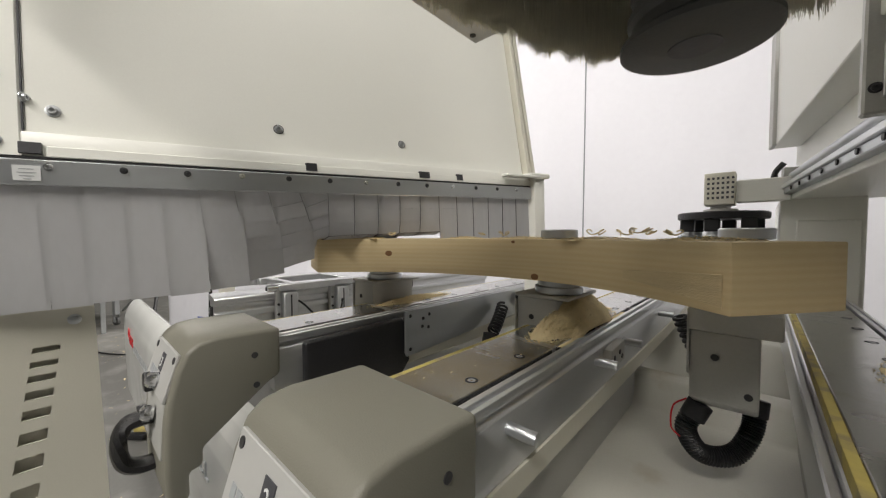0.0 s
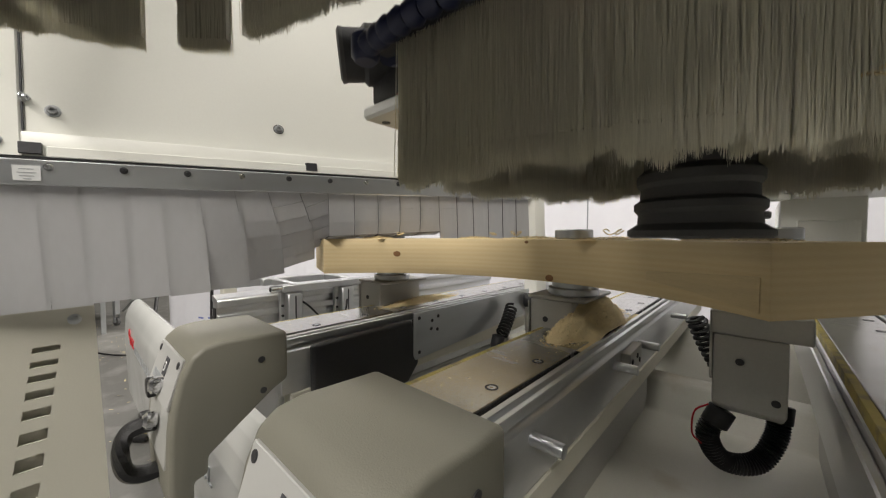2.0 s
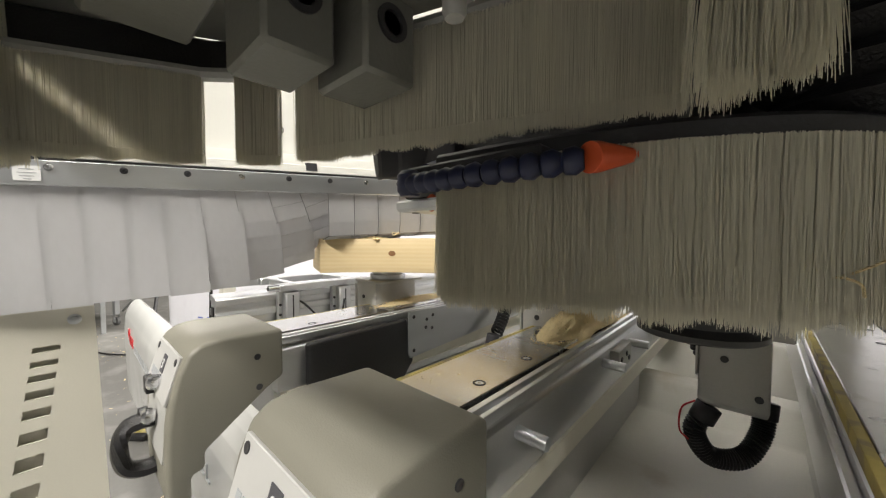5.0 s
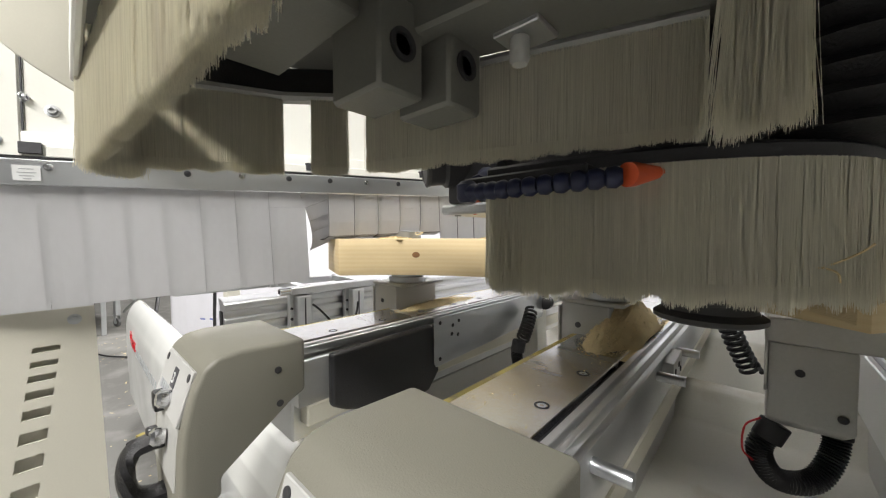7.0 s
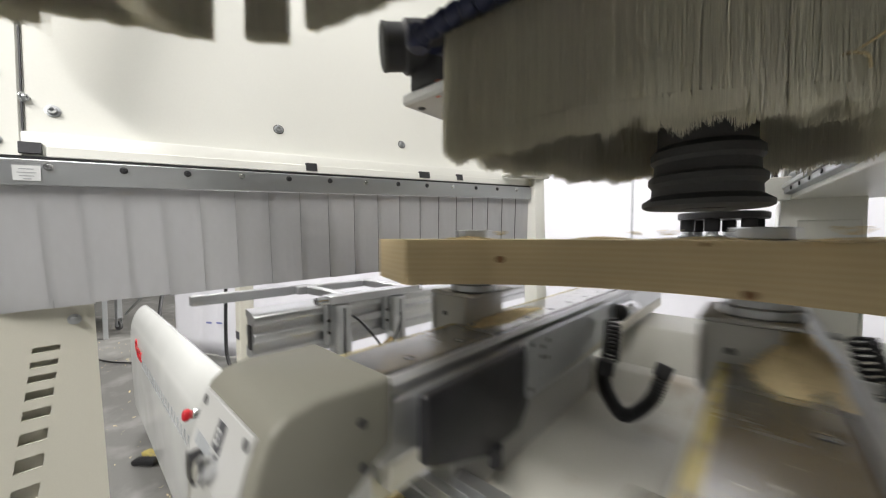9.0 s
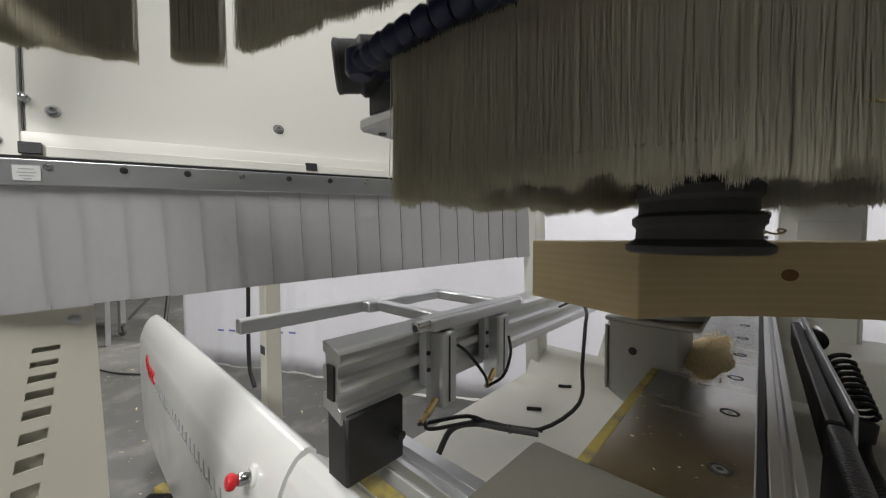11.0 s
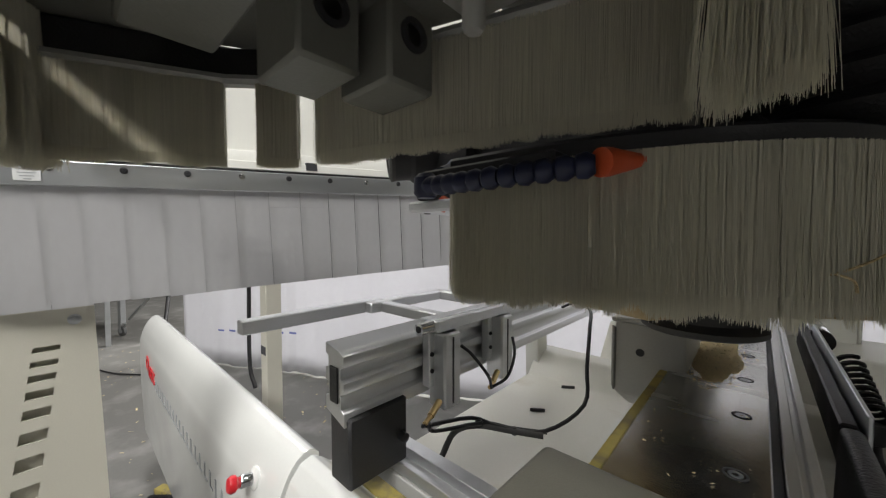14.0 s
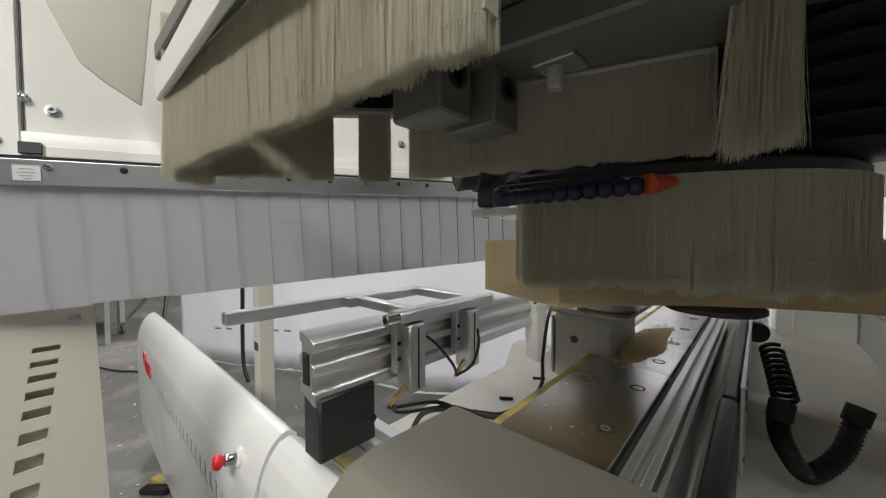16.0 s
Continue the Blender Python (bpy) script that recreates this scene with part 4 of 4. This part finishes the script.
    hose("air_hose", "thick grey cable loop on the bed", [(-.90, .560, .716), (-.955, .53, .718), (-1.0, .50, .722), (-1.036, .478, .705), (-1.051, .458, .66)], .0056, mat=RUBBER)
    hose("air_hose", AIR, [(-1.012, .562, .768), (-1.004, .54, .80), (-1.012, .50, .85), (-1.022, .48, .87)], .0030)
    hose("air_hose", AIR, [(-1.014, .565, .767), (-.99, .585, .79), (-.986, .605, .83), (-1.0, .62, .86)], .0030)
    for x, y, z in ((-.995, .498, .729), (-.945, .538, .717)):
        tagged(part("cable_tie", turned([(.0075, -.003), (.0075, .003), (.006, .003), (.006, -.003)], 12, pose(x, y, z, 90, 0, 40)), BLACK, None, smooth=True), "black cable tie round the air hoses", "cable tie", "cable ties")


BRASS = material("brass", (0.62, 0.46, 0.22), 0.3, 1.0, 0.1)


def build_front_beam_parts():
    """Black dust guard and zinc plate with roller on the flank of the end beam."""
    g = thing("flank_guard", "black textured guard and zinc plate on the beam flank", "guard plate")
    part("guard", prism([(.275, .884), (.50, .888), (.52, .79), (.49, .755), (.40, .752), (.30, .786), (.275, .80)], -.566, -.549, "x", .006, 3), BLACK, g, "black textured guard", smooth=True)
    part("backing", box(-.564, -.551, .51, 1.05, .84, .886, .002, 1), BLACK, g, "black backing strip")
    part("plate", prism([(.50, .902), (1.12, .900), (1.12, .86), (.98, .855), (.97, .825), (.505, .800), (.50, .81)], -.548, -.544, "x", .0008, 1), STEEL, g, "zinc-plated plate")
    for y, z in ((.555, .878), (.575, .885), (.552, .86), (.572, .855), (.515, .815), (.515, .89)):
        screw_hole((-.5438, y, z), (1, 0, 0), .0035, g)
    part("roller", rod((-.537, .99, .868), (-.537, 1.10, .868), .020, 24, None, .002), CHROME, g, "steel roller", smooth=True)
    part("roller_knob", turned([(.016, 0), (.021, .005), (.021, .02), (.012, .025)], 24, Matrix.Translation((-.537, .99, .868)) @ pose(0, 0, 0, 90, 0, 0)), BLACK, g, smooth=True)
    part("pin", rod((-.55, .42, .76), (-.55, .42, .73), .010, 16), BLACK, g)


def caster(x, y, z=0.0):
    c = thing("caster_stand", "grey steel stand leg on a swivel caster", "caster", "casters of the stand")
    c.matrix_world = pose(x, y, z, 0, 0, 25)
    part("wheel", turned([(.03, -.014), (.05, -.012), (.052, 0), (.05, .012), (.03, .014)], 28, pose(0, 0, .052, 90, 0, 0)), RUBBER, c, smooth=True)
    part("hub", turned([(.02, -.018), (.02, .018)], 16, pose(0, 0, .052, 90, 0, 0)), STEEL, c)
    part("fork", join(box(-.02, .02, -.024, -.020, .04, .13, .002), box(-.02, .02, .020, .024, .04, .13, .002), box(-.03, .03, -.03, .03, .13, .136, .002)), STEEL, c)
    part("leg", box(-.025, .025, -.025, .025, .136, .62, .003), STEEL, c)


def build_background():
    caster(-5.62, .37)
    caster(-6.0, .15)
    b = thing("stand_frame", "steel work stand with dark cross braces behind the machine", "work stand")
    part("top", box(-6.4, -5.2, .2, .9, .62, .70, .005), TIMBER, b, "timber top")
    part("brace", rod((-5.0, .62, .02), (-5.35, .75, .62), .018, 12), BLACK, b)
    part("brace", rod((-5.9, .45, .12), (-5.4, .75, .62), .014, 12), STEEL, b)
    part("leg", box(-5.24, -5.2, .84, .88, 0, .62, .003), BLACK, b)
    part("leg", box(-5.26, -5.22, .22, .26, 0, .62, .003), STEEL, b)
    l = thing("support_column", "cream square steel support column with a black cable", "column")
    part("post", box(-2.34, -2.27, .60, .67, 0, 1.2, .004), CREAM, l)
    part("tag", box(-2.33, -2.28, .597, .60, .52, .56, .001), INK, l)
    part("cable", tube([(-2.42, .58, 1.05), (-2.42, .58, .8), (-2.40, .57, .6), (-2.36, .56, .45), (-2.30, .56, .38)], .009, 24, 8), BLACK, l, smooth=True)
    hose = spiral_hoses()
    hose("floor_cable", "thin dark cable lying on the floor", [(-4.7, .05, .01), (-4.3, .2, .01), (-4.1, .33, .012), (-3.9, .5, .01)], .006)
    t = thing("floor_sack", "yellow and black plastic bag lying on the floor", "bag")
    for k, (x, y, rz, mt) in enumerate(((-2.40, .25, 20, YELLOW), (-2.36, .22, 35, BLACK), (-2.34, .28, 5, YELLOW))):
        part("fold", box(-.06, .06, -.02, .02, .004, .03, .008, 2, pose(x, y, 0, 4 * k, -6, rz)), mt, t, smooth=True)
    part("seam", rod((-.86, 2.36, .1), (-.85, 2.362, 3.2), .004, 8), GREYINK, SHEET_THING, "grey seam")
    # blue print across the sheet
    pr = thing("sheet_print", "row of pale blue print bars on the plastic sheet", "printed marks")
    rnd = random.Random(8)
    for k in (1, 2, 5, 6, 7):
        s = k / 9
        x, y = -3.95 + .95 * s, .805 + .45 * s
        part("print_bar", box(-.030, .030, -.001, .001, -.006, .008, 0, 1, pose(x + .03, y - .035, .30 + .006 * k, 0, 0, 25.5)), BLUEINK, pr)
    # loose chips on the floor
    bm = bmesh.new()
    for _ in range(1400):
        x, y = rnd.uniform(-6, -1.3), rnd.uniform(-.6, 1.4)
        if rnd.random() > .35 + .5 * noise.noise(Vector((x, y, 2))):
            continue
        s = rnd.uniform(.003, .011)
        mm = pose(x, y, .004, rnd.uniform(-25, 25), rnd.uniform(-25, 25), rnd.uniform(0, 360))
        q = [bm.verts.new(mm @ Vector(c)) for c in ((-s, -s * .4, 0), (s, -s * .3, 0), (s * .8, s * .5, 0), (-s, s * .4, .001))]
        bm.faces.new(q)
    tagged(part("wood_chips", bm, DUST, None, kind="stuff"), "loose pale wood chips scattered on the floor", "wood chips")


# ---- put it together ----
build_hall()
SHEET_THING = build_sheet()
build_front_guard()
build_bed()
work_beam(-.235, "2", [(-.267, .665, 0.0)], label="steel work beam with beige end cover marked 2")
work_beam(-.647, "3", [(-.712, .575, 0.0)], label="steel work beam with beige end cover and black flank guard", pins=(), shift=-.005)
work_beam(.155, "1", [(.012, .720, .028)], label="steel work beam under the end of the timber")
build_wood()
build_stop_rail()
build_front_beam_parts()
build_background()
sawdust(-.240, .690, .896, .047, .17, .060, 1)
sawdust(-.668, .64, .896, .030, .14, .012, 2)
sawdust(.19, .62, .896, .05, .16, .012, 6)
for dx, dy, dr in ((-.66, .49, .03), (-.47, .62, .03), (-.33, .63, .045), (-.17, .60, .04), (-.02, .55, .035)):
    sawdust(dx, dy, 1.0635, dr * 1.5, dr * .8, .004, int(100 + dx * 100), "shavings")
rnd = random.Random(21)
bm = bmesh.new()
for k in range(260):
    x, y = rnd.choice((-.252, -.664)) + rnd.gauss(0, .026), .27 + abs(rnd.gauss(.28, .2))
    s = rnd.uniform(.0005, .0019)
    mm = pose(x, y, .8972, rnd.uniform(-20, 20), rnd.uniform(-20, 20), rnd.uniform(0, 360))
    if min(abs(x + .252), abs(x + .664)) < .043:
        bm.faces.new([bm.verts.new(mm @ Vector(c)) for c in ((-s, -s * .4, 0), (s, -s * .3, 0), (s * .8, s * .5, 0), (-s, s * .4, .0004))])
tagged(part("wood_dust", bm, DUST, None, kind="stuff"), "fine wood chips scattered on the work beams", "wood chips")
for k, (x, y, s) in enumerate(((-.15, .62, 1.0), (-.12, .60, 1.2), (-.09, .60, .8), (-.36, .63, .9), (-.05, .56, .8), (-.42, .62, .7), (-.62, .52, .8), (-.20, .63, 1.1))):
    curl = [(x + s * (.004 * i * math.cos(k) + .008 * math.cos(i * 1.3 + k)), y + s * (.004 * i * math.sin(k) + .008 * math.sin(i * 1.3 + k)), 1.067 + s * (.004 + .009 * abs(math.sin(i * .8 + k)))) for i in range(9)]
    tagged(part("wood_curl", tube(curl, .0011, 40, 5), DUST, None, smooth=True), "thin pale wood shaving curled on the timber", "shaving", "shavings on the timber")
hose = spiral_hoses()
LOOP = "black corrugated suction hose in a loop under the clamp"
hose("suction_hose", LOOP, [(-.040, .708, .785), (-.056, .698, .748), (-.036, .712, .706), (.004, .738, .706), (.026, .762, .744), (.030, .775, .79)], .0165, rib=.0024)
hose("suction_hose", LOOP, [(-.504, .764, .800), (-.508, .760, .77), (-.498, .765, .732), (-.471, .788, .690), (-.432, .826, .722), (-.412, .850, .790)], .0150, rib=.0022)
hose("spiral_hose", "black spiral air hose beside the clamp", [(-.117, 1.07, .865), (-.095, 1.09, .80), (-.069, 1.11, .74)], .0048, .0190, 9)
hose("spiral_hose", "black spiral air hose beside the clamp", [(-.517, .851, .868), (-.508, .815, .836), (-.500, .775, .808)], .0038, .0145, 9)
hose("clamp_wire", "thin red wire looped on the clamp", [(-.055, .690, .80), (-.072, .682, .785), (-.074, .680, .75), (-.062, .684, .735)], .0014, mat=RED)
build_hood()
build_curtain()
build_side_panel()
build_cross_beam()
build_tool_changer()
HEAD_THING = build_head()


def push(t, x):
    """Bend of a curtain strip, in degrees for each of its folds: the timber's end lifts those it meets, and lets them fall at about seven seconds."""
    lift, lies = 0.0, .0 < x < .30
    if lies:
        turn = [1, 3, 6, 66, 14, 0]
    else:
        lift = 74 * max(0, min(1, (x + .25) / .235)) ** 1.5 if x < 0 else 0.0
        turn = [lift * f for f in (.12, .16, .2, .22, .18, .12)]
    k = 1.0
    if not lies and t > 6.7:
        k = 1.0 if -.07 < x and t < 7.05 else 0.0
    if lies and t > 8.65:
        k = 0.0
    turn = [a * k for a in turn]
    if 8.7 < t < 9.4:
        turn[0] += 4
    return turn, -.30 * lift * k


def motions():
    for ob, base in GANTRY:
        walk(ob, [(t, pose(glide(TRAVEL, t), 0, 0) @ base) for t in TIMES])
    walk(HEAD_THING, [(t, pose(glide(TRAVEL, t) - .045, glide(HEAD, t), EYE + glide(HEAD, t, 2))) for t in TIMES])
    times = [0.0, 6.5, 6.8, 7.0, 7.2, 8.6, 8.9, 9.2, 9.5, 16.0]
    for ob, folds, at, x in PUSHED:
        rows = [[] for _ in range(1 + len(folds))]
        for t in times:
            turn, twist = push(t, x)
            rows[0].append((t, at @ pose(0, 0, 0, turn[0], twist, 0)))
            m = Matrix.Identity(4)
            for i in range(len(folds)):
                m = m @ pose(0, 0, -.178 / FOLDS, turn[i + 1], 0, 0)
                rows[i + 1].append((t, m.copy()))
        for piece, r in zip([ob] + folds, rows):
            walk(piece, r)


motions()
